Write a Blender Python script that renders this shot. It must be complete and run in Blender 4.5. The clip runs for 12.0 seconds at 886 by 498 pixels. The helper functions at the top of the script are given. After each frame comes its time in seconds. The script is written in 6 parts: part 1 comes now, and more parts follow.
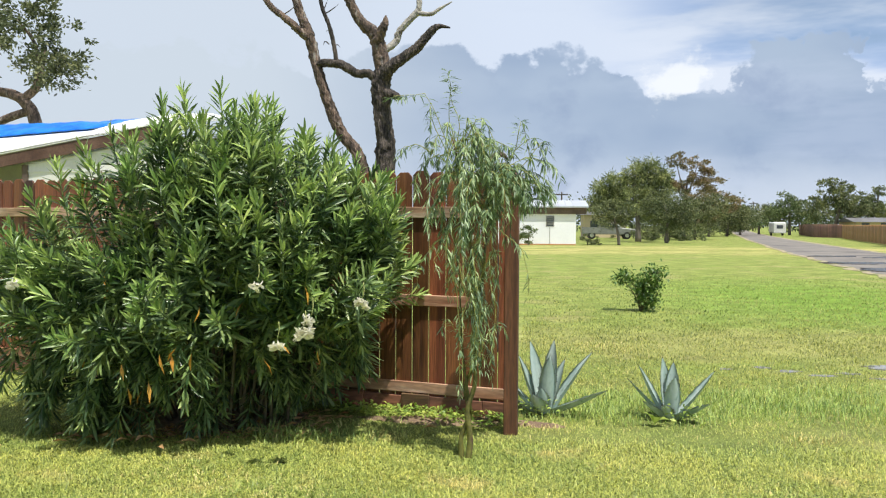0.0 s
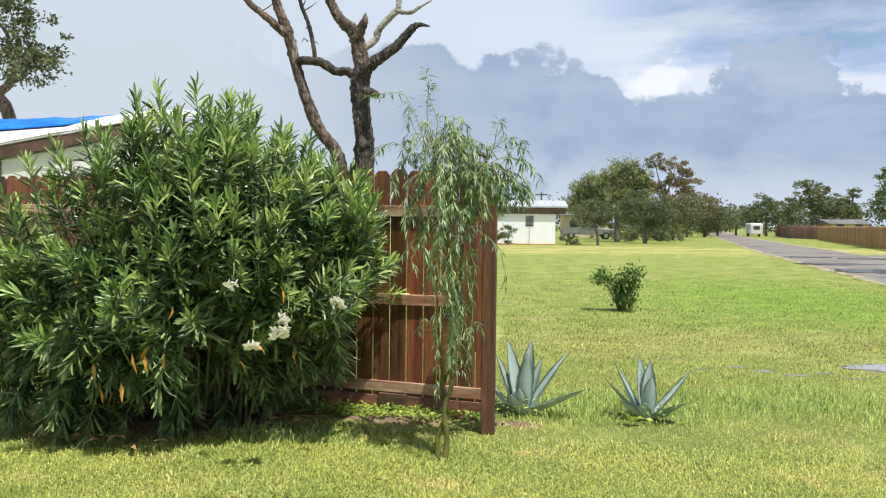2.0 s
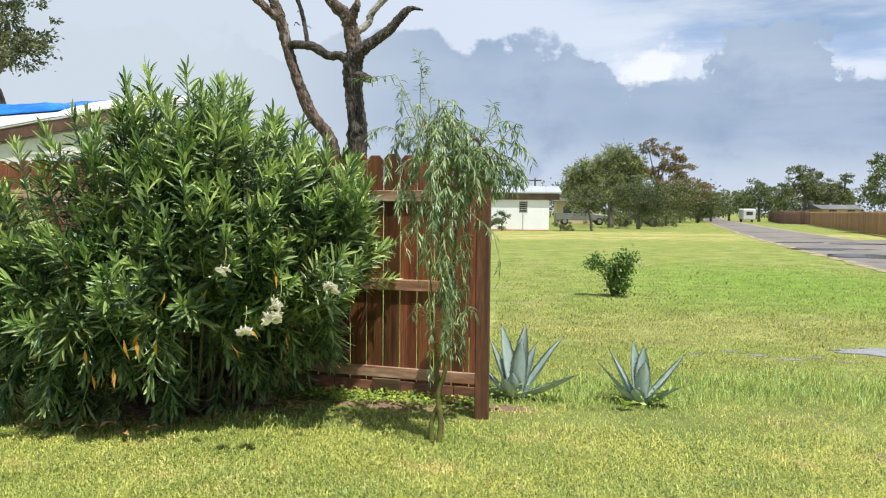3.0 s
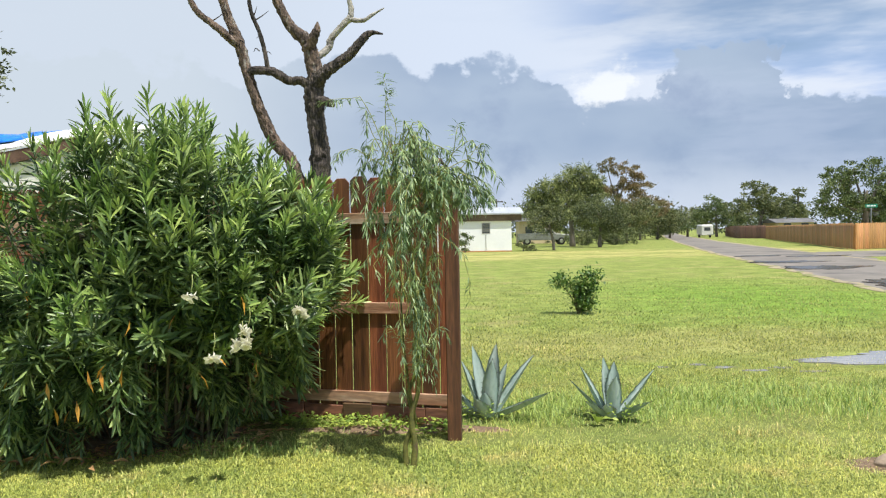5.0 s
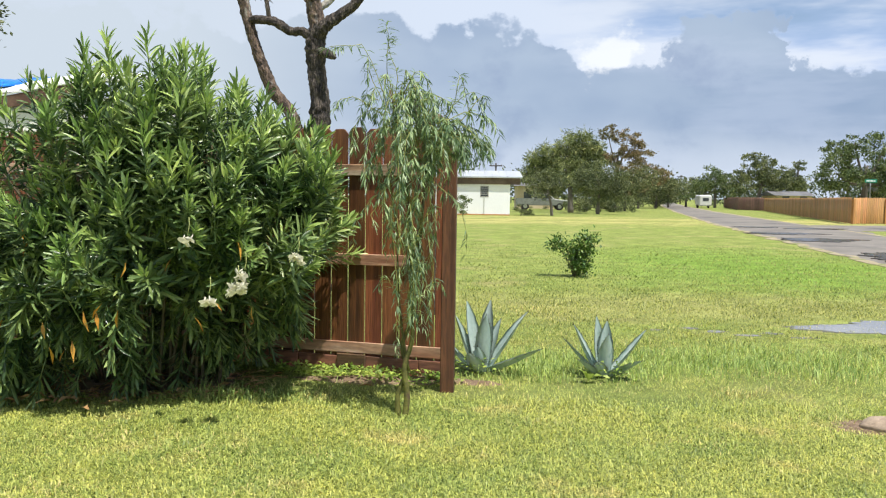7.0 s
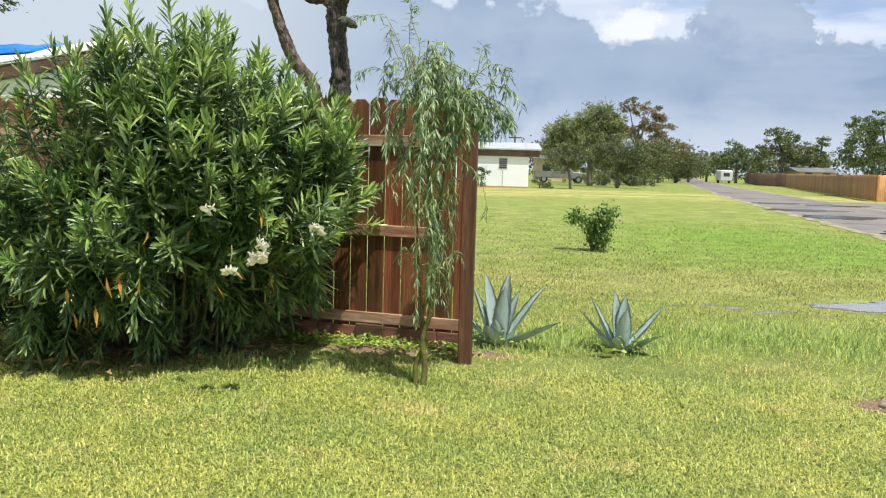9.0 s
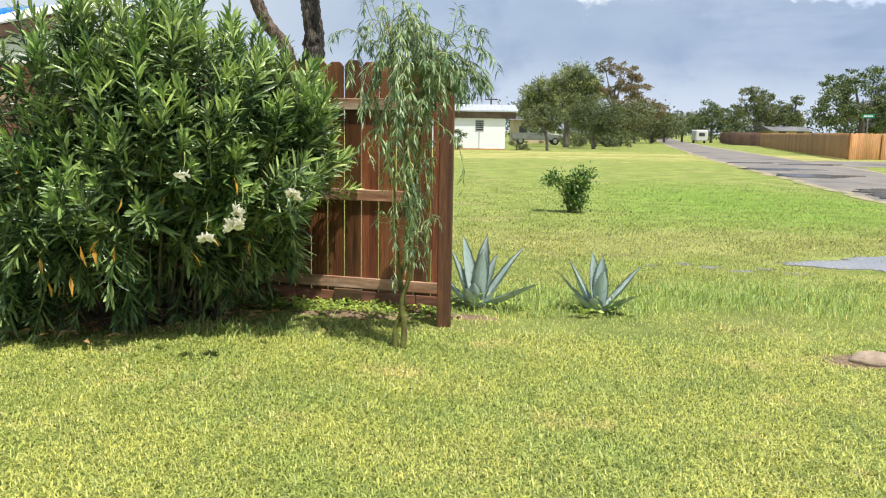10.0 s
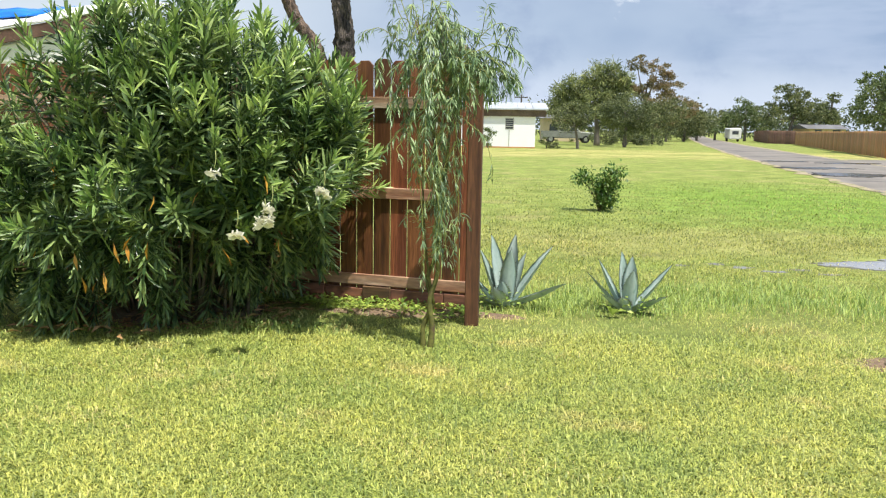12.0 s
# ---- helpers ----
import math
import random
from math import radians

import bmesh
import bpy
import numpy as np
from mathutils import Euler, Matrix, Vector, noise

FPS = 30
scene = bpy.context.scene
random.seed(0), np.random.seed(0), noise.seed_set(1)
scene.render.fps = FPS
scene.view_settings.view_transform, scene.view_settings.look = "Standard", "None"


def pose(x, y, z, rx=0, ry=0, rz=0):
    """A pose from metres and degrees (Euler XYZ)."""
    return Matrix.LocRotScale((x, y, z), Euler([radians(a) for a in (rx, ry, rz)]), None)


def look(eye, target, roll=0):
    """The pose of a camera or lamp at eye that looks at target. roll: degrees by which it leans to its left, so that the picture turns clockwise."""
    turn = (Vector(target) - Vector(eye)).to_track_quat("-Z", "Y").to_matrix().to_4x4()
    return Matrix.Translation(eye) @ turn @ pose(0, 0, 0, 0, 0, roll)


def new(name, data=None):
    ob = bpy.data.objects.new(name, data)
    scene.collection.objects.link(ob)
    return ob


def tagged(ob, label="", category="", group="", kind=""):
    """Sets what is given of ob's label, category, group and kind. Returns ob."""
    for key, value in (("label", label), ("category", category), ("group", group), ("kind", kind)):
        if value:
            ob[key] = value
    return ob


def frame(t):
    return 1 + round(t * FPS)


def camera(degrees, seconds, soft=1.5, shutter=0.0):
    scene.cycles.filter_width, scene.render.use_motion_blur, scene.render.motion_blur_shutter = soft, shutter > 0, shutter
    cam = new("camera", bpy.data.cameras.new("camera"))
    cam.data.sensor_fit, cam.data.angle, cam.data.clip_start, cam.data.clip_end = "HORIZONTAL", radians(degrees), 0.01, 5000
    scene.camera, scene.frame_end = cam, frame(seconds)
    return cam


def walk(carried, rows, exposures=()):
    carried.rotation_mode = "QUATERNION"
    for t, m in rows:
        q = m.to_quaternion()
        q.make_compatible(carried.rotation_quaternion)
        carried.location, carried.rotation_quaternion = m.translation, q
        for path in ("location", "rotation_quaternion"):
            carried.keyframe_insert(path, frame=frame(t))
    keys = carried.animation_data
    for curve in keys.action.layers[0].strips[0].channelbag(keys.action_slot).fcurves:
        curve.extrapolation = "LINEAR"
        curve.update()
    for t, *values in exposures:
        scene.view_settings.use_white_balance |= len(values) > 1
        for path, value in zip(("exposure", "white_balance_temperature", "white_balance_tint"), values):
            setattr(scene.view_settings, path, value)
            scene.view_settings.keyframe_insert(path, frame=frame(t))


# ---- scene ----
cam = camera(58.0, 12.0, soft=1.2)
PATH = [
    (0, (0.03, -0.047, 1.5), (-0.185, 1.941, 1.438), 0.3),
    (0.5, (0.034, -0.056, 1.497), (-0.16, 1.933, 1.422), 0.4),
    (1, (0.038, -0.041, 1.5), (-0.142, 1.949, 1.419), 0.2),
    (1.5, (0.041, -0.028, 1.498), (-0.135, 1.963, 1.436), 0.3),
    (2, (0.044, -0.022, 1.496), (-0.121, 1.97, 1.433), 0.6),
    (2.5, (0.044, -0.014, 1.491), (-0.104, 1.979, 1.415), 0.6),
    (2.7, (0.046, -0.007, 1.488), (-0.103, 1.985, 1.39), 0.5),
    (4.3, (0.007, 0.029, 1.48), (-0.131, 2.023, 1.392), 0.7),
    (4.5, (0.006, -0.007, 1.469), (-0.088, 1.989, 1.387), 0.2),
    (5, (0.005, 0.012, 1.468), (-0.052, 2.011, 1.428), -1.0),
    (5.5, (0.007, -0.001, 1.463), (-0.053, 1.997, 1.393), -0.3),
    (6, (0.003, -0.013, 1.424), (-0.06, 1.986, 1.391), 0.1),
    (6.5, (0.001, -0.004, 1.397), (0.001, 1.995, 1.342), -0.1),
    (7, (0.005, 0.01, 1.4), (-0.045, 2.005, 1.267), 0.8),
    (9, (-0.012, 0.009, 1.405), (-0.103, 1.996, 1.2), 1.6),
    (9.5, (-0.01, 0.002, 1.398), (-0.076, 1.979, 1.104), 1.7),
    (10, (-0.013, 0.01, 1.407), (-0.046, 1.988, 1.112), 1.0),
    (10.5, (-0.01, 0.026, 1.404), (-0.075, 2.003, 1.108), 1.2),
    (11, (-0.004, 0.011, 1.409), (-0.062, 1.987, 1.105), 1.2),
    (11.5, (-0.012, 0.009, 1.411), (-0.075, 1.986, 1.118), 1.3),
    (12, (-0.006, 0.013, 1.411), (-0.112, 1.988, 1.11), 1.0),
]
walk(cam, [(t, look(eye, target, roll)) for t, eye, target, roll in PATH],
     exposures=((0, 0.14), (6.0, 0.16), (7.2, 0.17), (9.0, 0.16), (9.5, 0.18), (10.0, 0.24), (12.0, 0.30)))

# ---- world, sun, exposure ----
SUN_TO = Vector((0.31, -0.35, 1.08)).normalized()
sun = new("sun", bpy.data.lights.new("sun", "SUN"))
sun.data.energy, sun.data.angle, sun.data.color = 5.0, radians(0.53), (1.0, 0.955, 0.88)
sun.matrix_world = look(SUN_TO * 60, (0, 0, 0))
tagged(sun, kind="structure")

world = bpy.data.worlds.new("sky")
scene.world = world
world.use_nodes = True
wn, wl = world.node_tree.nodes, world.node_tree.links
wn.clear()


def wnode(kind):
    return wn.new(kind)


def wmath(op, a, b=None, c=None, clamp=False):
    n = wnode("ShaderNodeMath")
    n.operation, n.use_clamp = op, clamp
    for i, v in enumerate((a, b, c)):
        if v is None:
            continue
        if isinstance(v, (int, float)):
            n.inputs[i].default_value = v
        else:
            wl.new(v, n.inputs[i])
    return n.outputs[0]


def wramp(v, lo, hi, a=0.0, b=1.0):
    n = wnode("ShaderNodeMapRange")
    n.interpolation_type = "SMOOTHSTEP"
    wl.new(v, n.inputs[0])
    for i, x in enumerate((lo, hi, a, b)):
        n.inputs[i + 1].default_value = x
    return n.outputs[0]


def wmix(f, a, b):
    n = wnode("ShaderNodeMix")
    n.data_type = "RGBA"
    if isinstance(f, (int, float)):
        n.inputs[0].default_value = f
    else:
        wl.new(f, n.inputs[0])
    for i, v in ((6, a), (7, b)):
        if isinstance(v, tuple):
            n.inputs[i].default_value = (*v, 1)
        else:
            wl.new(v, n.inputs[i])
    return n.outputs[2]


tc = wnode("ShaderNodeTexCoord").outputs["Generated"]
sep = wnode("ShaderNodeSeparateXYZ")
wl.new(tc, sep.inputs[0])
sx, sz = sep.outputs[0], sep.outputs[2]


def wnoise(scale, stretch, detail=6.0, off=0.0):
    m = wnode("ShaderNodeMapping")
    wl.new(tc, m.inputs[0])
    m.inputs["Location"].default_value = (off, off * 0.7, off * 0.3)
    m.inputs["Scale"].default_value = stretch
    n = wnode("ShaderNodeTexNoise")
    n.inputs["Scale"].default_value = scale
    n.inputs["Detail"].default_value = detail
    n.inputs["Roughness"].default_value = 0.55
    wl.new(m.outputs[0], n.inputs["Vector"])
    return n.outputs["Fac"]


nishita = wnode("ShaderNodeTexSky")
nishita.sky_type = "NISHITA"
nishita.sun_disc = False
nishita.sun_elevation = math.asin(SUN_TO.z)
nishita.sun_rotation = math.atan2(SUN_TO.x, SUN_TO.y)
puff = wnoise(11.0, (1, 1, 1.3), 8.0, 3.1)      # billows
broad = wnoise(2.6, (1, 1, 2.2), 4.0, 1.7)     # large masses
streak = wnoise(4.0, (1, 1, 5.0), 5.0, 7.3)    # thin high veil
edge = wmath("MULTIPLY_ADD", puff, 0.115, wmath("MULTIPLY_ADD", wnoise(30.0, (1, 1, 1.2), 4.0, 2.2), 0.05, wmath("ADD", sz, -0.025)))    # billowed height
# the bank sinks under the cumulus, towers up beside it and falls away again
wob_x = wmath("MULTIPLY_ADD", wnoise(17.0, (1, 1, 1), 5.0, 9.4), 0.13, wmath("ADD", sx, -0.065))
dip = wmath("MULTIPLY", wramp(wob_x, 0.09, 0.16), wramp(wob_x, 0.20, 0.255, 1.0, 0.0))
tower = wmath("MULTIPLY", wramp(wob_x, 0.24, 0.285), wramp(wob_x, 0.335, 0.365, 1.0, 0.0))
edge = wmath("MULTIPLY_ADD", dip, 0.036, wmath("MULTIPLY_ADD", tower, -0.004, wmath("MULTIPLY_ADD", wramp(wob_x, 0.335, 0.375), 0.06, edge)))
# slate rain bank below, thin bright veil above its top
bank = wramp(edge, 0.252, 0.262, 1.0, 0.0)
slate = wmix(wramp(broad, 0.35, 0.68), (0.275, 0.37, 0.535), (0.405, 0.50, 0.64))
slate = wmix(wramp(wmath("MULTIPLY_ADD", puff, 0.05, sz), 0.05, 0.13, 1.0, 0.0), slate, (0.56, 0.635, 0.755))
slate = wmix(wramp(streak, 0.50, 0.66, 0.0, 0.3), slate, (0.54, 0.62, 0.77))
slate = wmix(wramp(puff, 0.52, 0.72, 0.0, 0.5), slate, (0.25, 0.33, 0.50))
left = wramp(sx, 0.02, -0.36)
slate = wmix(left, slate, (0.575, 0.65, 0.735))
veil = wmix(wramp(streak, 0.4, 0.62), (0.40, 0.53, 0.80), (0.70, 0.765, 0.88))
veil = wmix(wramp(sx, 0.24, 0.04), veil, (0.64, 0.72, 0.855))
veil = wmix(left, veil, (0.59, 0.665, 0.765))
clouds = wmix(bank, veil, slate)
# the bright sunlit cumulus over the bank
blob = wnode("ShaderNodeVectorMath")
blob.operation = "DISTANCE"
wl.new(tc, blob.inputs[0])
blob.inputs[1].default_value = (0.172, 0.971, 0.158)
curl = wnoise(26.0, (1, 1, 1.2), 6.0, 5.5)
bright = wmath("MULTIPLY_ADD", curl, -0.13, wmath("MULTIPLY_ADD", puff, -0.17, blob.outputs["Value"]))
bright = wramp(bright, -0.124, -0.146, 0.0, 0.72)
clouds = wmix(bright, clouds, (0.90, 0.93, 0.97))
# cover thins out high up
cover = wramp(wmath("MULTIPLY_ADD", streak, -0.5, sz), -0.02, 0.55, 1.0, 0.25)
gap = wmath("MULTIPLY", wramp(sx, 0.06, 0.33), wramp(wmath("MULTIPLY_ADD", streak, -0.25, sz), 0.02, 0.14))
gap = wmath("MULTIPLY", gap, wmath("MULTIPLY_ADD", bank, -0.9, 1.0))
cover = wmath("MULTIPLY", cover, wmath("MULTIPLY_ADD", gap, -0.85, 1.0))
bg_sky = wnode("ShaderNodeBackground")
wl.new(nishita.outputs[0], bg_sky.inputs[0])
bg_sky.inputs[1].default_value = 0.11
bg_cloud = wnode("ShaderNodeBackground")
wl.new(clouds, bg_cloud.inputs[0])
bg_cloud.inputs[1].default_value = 1.0
mixw = wnode("ShaderNodeMixShader")
wl.new(cover, mixw.inputs[0])
wl.new(bg_sky.outputs[0], mixw.inputs[1])
wl.new(bg_cloud.outputs[0], mixw.inputs[2])
wl.new(mixw.outputs[0], wnode("ShaderNodeOutputWorld").inputs[0])


# ---- materials ----
def mat(name, c1, c2, scale=2.0, rough=0.8, bump=0.3, fine=60.0, fine_amp=0.35, metal=0.0, var=0.0, by="",
        stretch=(1, 1, 1), trans=0.0, spec=0.5, c3=None, c3_scale=1.0, c3_range=(0.55, 0.7), dist=0.004, rough_var=0.1):
    """Two colours mixed by a coarse noise, toned by a fine one, with a third as stains; by: island or object for piece-to-piece change."""
    m = bpy.data.materials.new(name)
    m.use_nodes = True
    nt, ln = m.node_tree.nodes, m.node_tree.links
    bsdf = nt["Principled BSDF"]
    geo = nt.new("ShaderNodeNewGeometry")
    vec = nt.new("ShaderNodeMapping")
    vec.inputs["Scale"].default_value = stretch
    ln.new(geo.outputs["Position"], vec.inputs[0])
    rnd = None
    if by == "island":
        rnd = geo.outputs["Random Per Island"]
    elif by == "object":
        rnd = nt.new("ShaderNodeObjectInfo").outputs["Random"]
    if rnd is not None and by == "object":
        off = nt.new("ShaderNodeVectorMath")
        off.operation = "MULTIPLY_ADD"
        com = nt.new("ShaderNodeCombineXYZ")
        for i in range(3):
            ln.new(rnd, com.inputs[i])
        ln.new(com.outputs[0], off.inputs[0])
        off.inputs[1].default_value = (37.0, 53.0, 71.0)
        ln.new(vec.outputs[0], off.inputs[2])
        vout = off.outputs[0]
    else:
        vout = vec.outputs[0]

    def tex(s, det=5.0):
        n = nt.new("ShaderNodeTexNoise")
        n.inputs["Scale"].default_value = s
        n.inputs["Detail"].default_value = det
        n.inputs["Roughness"].default_value = 0.6
        ln.new(vout, n.inputs["Vector"])
        return n.outputs["Fac"]

    def mixc(f, a, b, blend="MIX"):
        n = nt.new("ShaderNodeMix")
        n.data_type, n.blend_type = "RGBA", blend
        ln.new(f, n.inputs[0])
        for i, v in ((6, a), (7, b)):
            if isinstance(v, tuple):
                n.inputs[i].default_value = (*v, 1)
            else:
                ln.new(v, n.inputs[i])
        return n.outputs[2]

    def rng(v, lo, hi, a, b):
        n = nt.new("ShaderNodeMapRange")
        n.interpolation_type = "SMOOTHSTEP"
        ln.new(v, n.inputs[0])
        for i, x in enumerate((lo, hi, a, b)):
            n.inputs[i + 1].default_value = x
        return n.outputs[0]

    coarse, small = tex(scale), tex(fine, 4.0)
    col = mixc(rng(coarse, 0.32, 0.68, 0.0, 1.0), c1, c2)
    if c3 is not None:
        col = mixc(rng(tex(c3_scale), *c3_range, 0.0, 1.0), col, c3)
    hsv = nt.new("ShaderNodeHueSaturation")
    ln.new(col, hsv.inputs["Color"])
    val = rng(small, 0.2, 0.8, 1.0 - fine_amp, 1.0 + fine_amp)
    if rnd is not None and var:
        mul = nt.new("ShaderNodeMath")
        mul.operation = "MULTIPLY"
        ln.new(val, mul.inputs[0])
        ln.new(rng(rnd, 0.0, 1.0, 1.0 - var, 1.0 + var), mul.inputs[1])
        val = mul.outputs[0]
        ln.new(rng(rnd, 0.0, 1.0, 0.5 + var * 0.05, 0.5 - var * 0.05), hsv.inputs["Hue"])
    ln.new(val, hsv.inputs["Value"])
    ln.new(hsv.outputs[0], bsdf.inputs["Base Color"])
    ln.new(rng(small, 0.2, 0.8, max(0.02, rough - rough_var), min(1.0, rough + rough_var)), bsdf.inputs["Roughness"])
    bsdf.inputs["Metallic"].default_value = metal
    bsdf.inputs["Specular IOR Level"].default_value = spec
    if bump:
        b = nt.new("ShaderNodeBump")
        b.inputs["Strength"].default_value = bump
        b.inputs["Distance"].default_value = dist
        ln.new(small, b.inputs["Height"])
        ln.new(b.outputs[0], bsdf.inputs["Normal"])
    if trans:
        tr = nt.new("ShaderNodeBsdfTranslucent")
        ln.new(hsv.outputs[0], tr.inputs["Color"])
        mx = nt.new("ShaderNodeMixShader")
        mx.inputs[0].default_value = trans
        ln.new(bsdf.outputs[0], mx.inputs[1])
        ln.new(tr.outputs[0], mx.inputs[2])
        ln.new(mx.outputs[0], nt["Material Output"].inputs["Surface"])
    return m


M = {}
M["fence_wood"] = mat("stained_cedar", (0.105, 0.034, 0.014), (0.25, 0.094, 0.035), 9.0, 0.5, 0.6, 90, 0.45, var=0.22, by="object",
                      stretch=(1, 1, 0.055), c3=(0.04, 0.018, 0.011), c3_scale=5.0, c3_range=(0.58, 0.70), dist=0.006)
M["rail_wood"] = mat("weathered_rail", (0.27, 0.125, 0.062), (0.50, 0.35, 0.23), 4.0, 0.75, 0.5, 45, 0.4, var=0.15, by="object",
                     stretch=(0.12, 0.3, 1), c3=(0.55, 0.43, 0.31), c3_scale=6.0, c3_range=(0.5, 0.66))
M["post_wood"] = mat("post_wood", (0.05, 0.020, 0.010), (0.165, 0.068, 0.031), 12.0, 0.6, 0.5, 60, 0.4, stretch=(1, 1, 0.1),
                     c3=(0.045, 0.02, 0.014), c3_scale=3.0, c3_range=(0.55, 0.7))
M["old_wood"] = mat("old_wet_wood", (0.075, 0.04, 0.023), (0.25, 0.12, 0.06), 4.0, 0.7, 0.6, 40, 0.4, var=0.3, by="object", stretch=(0.15, 0.3, 1))
# back post wood, with the shade beside the end post put into its colour
M["shaded_post_wood"] = mat("shaded_post_wood", (0.035, 0.018, 0.012), (0.075, 0.034, 0.02), 4.0, 0.7, 0.5, 50, 0.3, stretch=(1, 1, 0.1))
M["tan_wood"] = mat("honey_cedar", (0.345, 0.168, 0.052), (0.48, 0.265, 0.095), 0.6, 0.7, 0.2, 9, 0.25, stretch=(1, 1, 0.15), var=0.18, by="island")
M["brown_wood"] = mat("brown_planks", (0.13, 0.07, 0.045), (0.2, 0.11, 0.07), 0.6, 0.8, 0.2, 9, 0.25, stretch=(1, 1, 0.15), var=0.2, by="island")
M["oleander"] = mat("oleander_leaf", (0.090, 0.166, 0.050), (0.24, 0.328, 0.112), 3.0, 0.36, 0.15, 90, 0.2, var=0.6, by="island", trans=0.16, spec=0.55)
M["oleander_young"] = mat("young_oleander_leaf", (0.235, 0.38, 0.095), (0.39, 0.51, 0.15), 3.0, 0.36, 0.15, 90, 0.15, var=0.35, by="island", trans=0.22, spec=0.5)
M["oleander_old"] = mat("yellowed_leaf", (0.55, 0.26, 0.03), (0.62, 0.36, 0.06), 8.0, 0.5, 0.1, 60, 0.2, var=0.2, by="island", trans=0.25)
M["petal"] = mat("white_petal", (0.82, 0.79, 0.64), (0.90, 0.88, 0.76), 20, 0.55, 0.1, 90, 0.06, trans=0.35)
M["flower_stalk"] = mat("flower_stalk", (0.30, 0.34, 0.10), (0.36, 0.38, 0.14), 20, 0.5, 0.1, 90, 0.1)
M["twig"] = mat("green_brown_twig", (0.09, 0.07, 0.04), (0.15, 0.13, 0.07), 9, 0.8, 0.3, 60, 0.3)
M["willow_leaf"] = mat("willow_leaf", (0.15, 0.245, 0.115), (0.33, 0.44, 0.21), 5.0, 0.40, 0.1, 90, 0.2, var=0.45, by="island", trans=0.3)
M["willow_bark"] = mat("willow_bark", (0.06, 0.062, 0.012), (0.17, 0.165, 0.035), 14, 0.7, 0.4, 70, 0.35, c3=(0.10, 0.065, 0.035), c3_scale=9, c3_range=(0.5, 0.65))
M["willow_twig"] = mat("willow_twig", (0.28, 0.30, 0.07), (0.34, 0.33, 0.10), 14, 0.6, 0.2, 70, 0.25)
M["agave"] = mat("agave_leaf", (0.27, 0.365, 0.325), (0.42, 0.50, 0.455), 7.0, 0.5, 0.1, 40, 0.12, stretch=(1, 1, 0.4), c3=(0.22, 0.31, 0.26), c3_scale=12)
M["agave_spine"] = mat("agave_spine", (0.05, 0.03, 0.02), (0.09, 0.05, 0.03), 20, 0.6, 0.1, 60, 0.2)
M["citrus"] = mat("citrus_leaf", (0.075, 0.16, 0.032), (0.16, 0.27, 0.055), 4.0, 0.45, 0.1, 60, 0.2, var=0.4, by="island", trans=0.2)
M["bark"] = mat("dead_bark", (0.026, 0.022, 0.020), (0.15, 0.122, 0.10), 24.0, 0.95, 1.0, 60, 0.8, stretch=(1, 1, 0.28), c3=(0.035, 0.03, 0.026), c3_scale=7.0, c3_range=(0.5, 0.64), dist=0.035)
M["pale_bark"] = mat("lichened_bark", (0.30, 0.28, 0.24), (0.42, 0.40, 0.35), 9.0, 0.9, 0.7, 40, 0.5, c3=(0.16, 0.13, 0.11), c3_scale=6.0, dist=0.015)
M["red_bark"] = mat("peeled_bark", (0.05, 0.037, 0.029), (0.22, 0.155, 0.115), 15.0, 0.95, 1.0, 46, 0.65, stretch=(1, 1, 0.35), c3=(0.32, 0.29, 0.25), c3_scale=11.0, c3_range=(0.56, 0.68), dist=0.03)
M["oak_leaf"] = mat("oak_leaf", (0.075, 0.10, 0.042), (0.15, 0.17, 0.075), 1.0, 0.55, 0.1, 30, 0.2, var=0.45, by="island", trans=0.15)
M["tree_green"] = mat("tree_green", (0.10, 0.148, 0.05), (0.18, 0.235, 0.08), 0.5, 0.6, 0.0, 8, 0.2, var=0.5, by="island", trans=0.2)
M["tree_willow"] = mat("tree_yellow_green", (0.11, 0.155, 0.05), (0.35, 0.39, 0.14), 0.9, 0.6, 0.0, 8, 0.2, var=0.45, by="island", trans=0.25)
M["tree_brown"] = mat("tree_rusty", (0.16, 0.16, 0.065), (0.30, 0.215, 0.10), 0.5, 0.6, 0.0, 8, 0.2, var=0.45, by="island", trans=0.2)
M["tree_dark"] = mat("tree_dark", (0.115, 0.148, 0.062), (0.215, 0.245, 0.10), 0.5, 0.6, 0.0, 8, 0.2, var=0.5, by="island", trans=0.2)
M["far_leaf"] = mat("far_woods", (0.075, 0.105, 0.055), (0.13, 0.155, 0.08), 0.15, 0.7, 0.0, 3, 0.2, var=0.4, by="island", trans=0.2)
M["trunk"] = mat("tree_trunk", (0.10, 0.085, 0.07), (0.20, 0.175, 0.15), 2.0, 0.9, 0.4, 12, 0.3, stretch=(1, 1, 0.3))
M["white_wall"] = mat("white_painted_wall", (0.85, 0.86, 0.88), (0.90, 0.91, 0.93), 0.6, 0.7, 0.1, 8, 0.03, c3=(0.62, 0.60, 0.55), c3_scale=0.5, c3_range=(0.66, 0.85))
M["cream_wall"] = mat("cream_painted_siding", (0.74, 0.73, 0.68), (0.80, 0.79, 0.74), 1.5, 0.7, 0.1, 20, 0.05, c3=(0.45, 0.44, 0.38), c3_scale=2.0, c3_range=(0.62, 0.8))
M["fascia"] = mat("peeling_brown_fascia", (0.085, 0.042, 0.03), (0.15, 0.085, 0.06), 3.0, 0.75, 0.3, 30, 0.35, c3=(0.45, 0.40, 0.34), c3_scale=7.0, c3_range=(0.66, 0.76))
M["dark_fascia"] = mat("brown_fascia_board", (0.10, 0.07, 0.055), (0.17, 0.125, 0.10), 1.0, 0.8, 0.2, 10, 0.3)
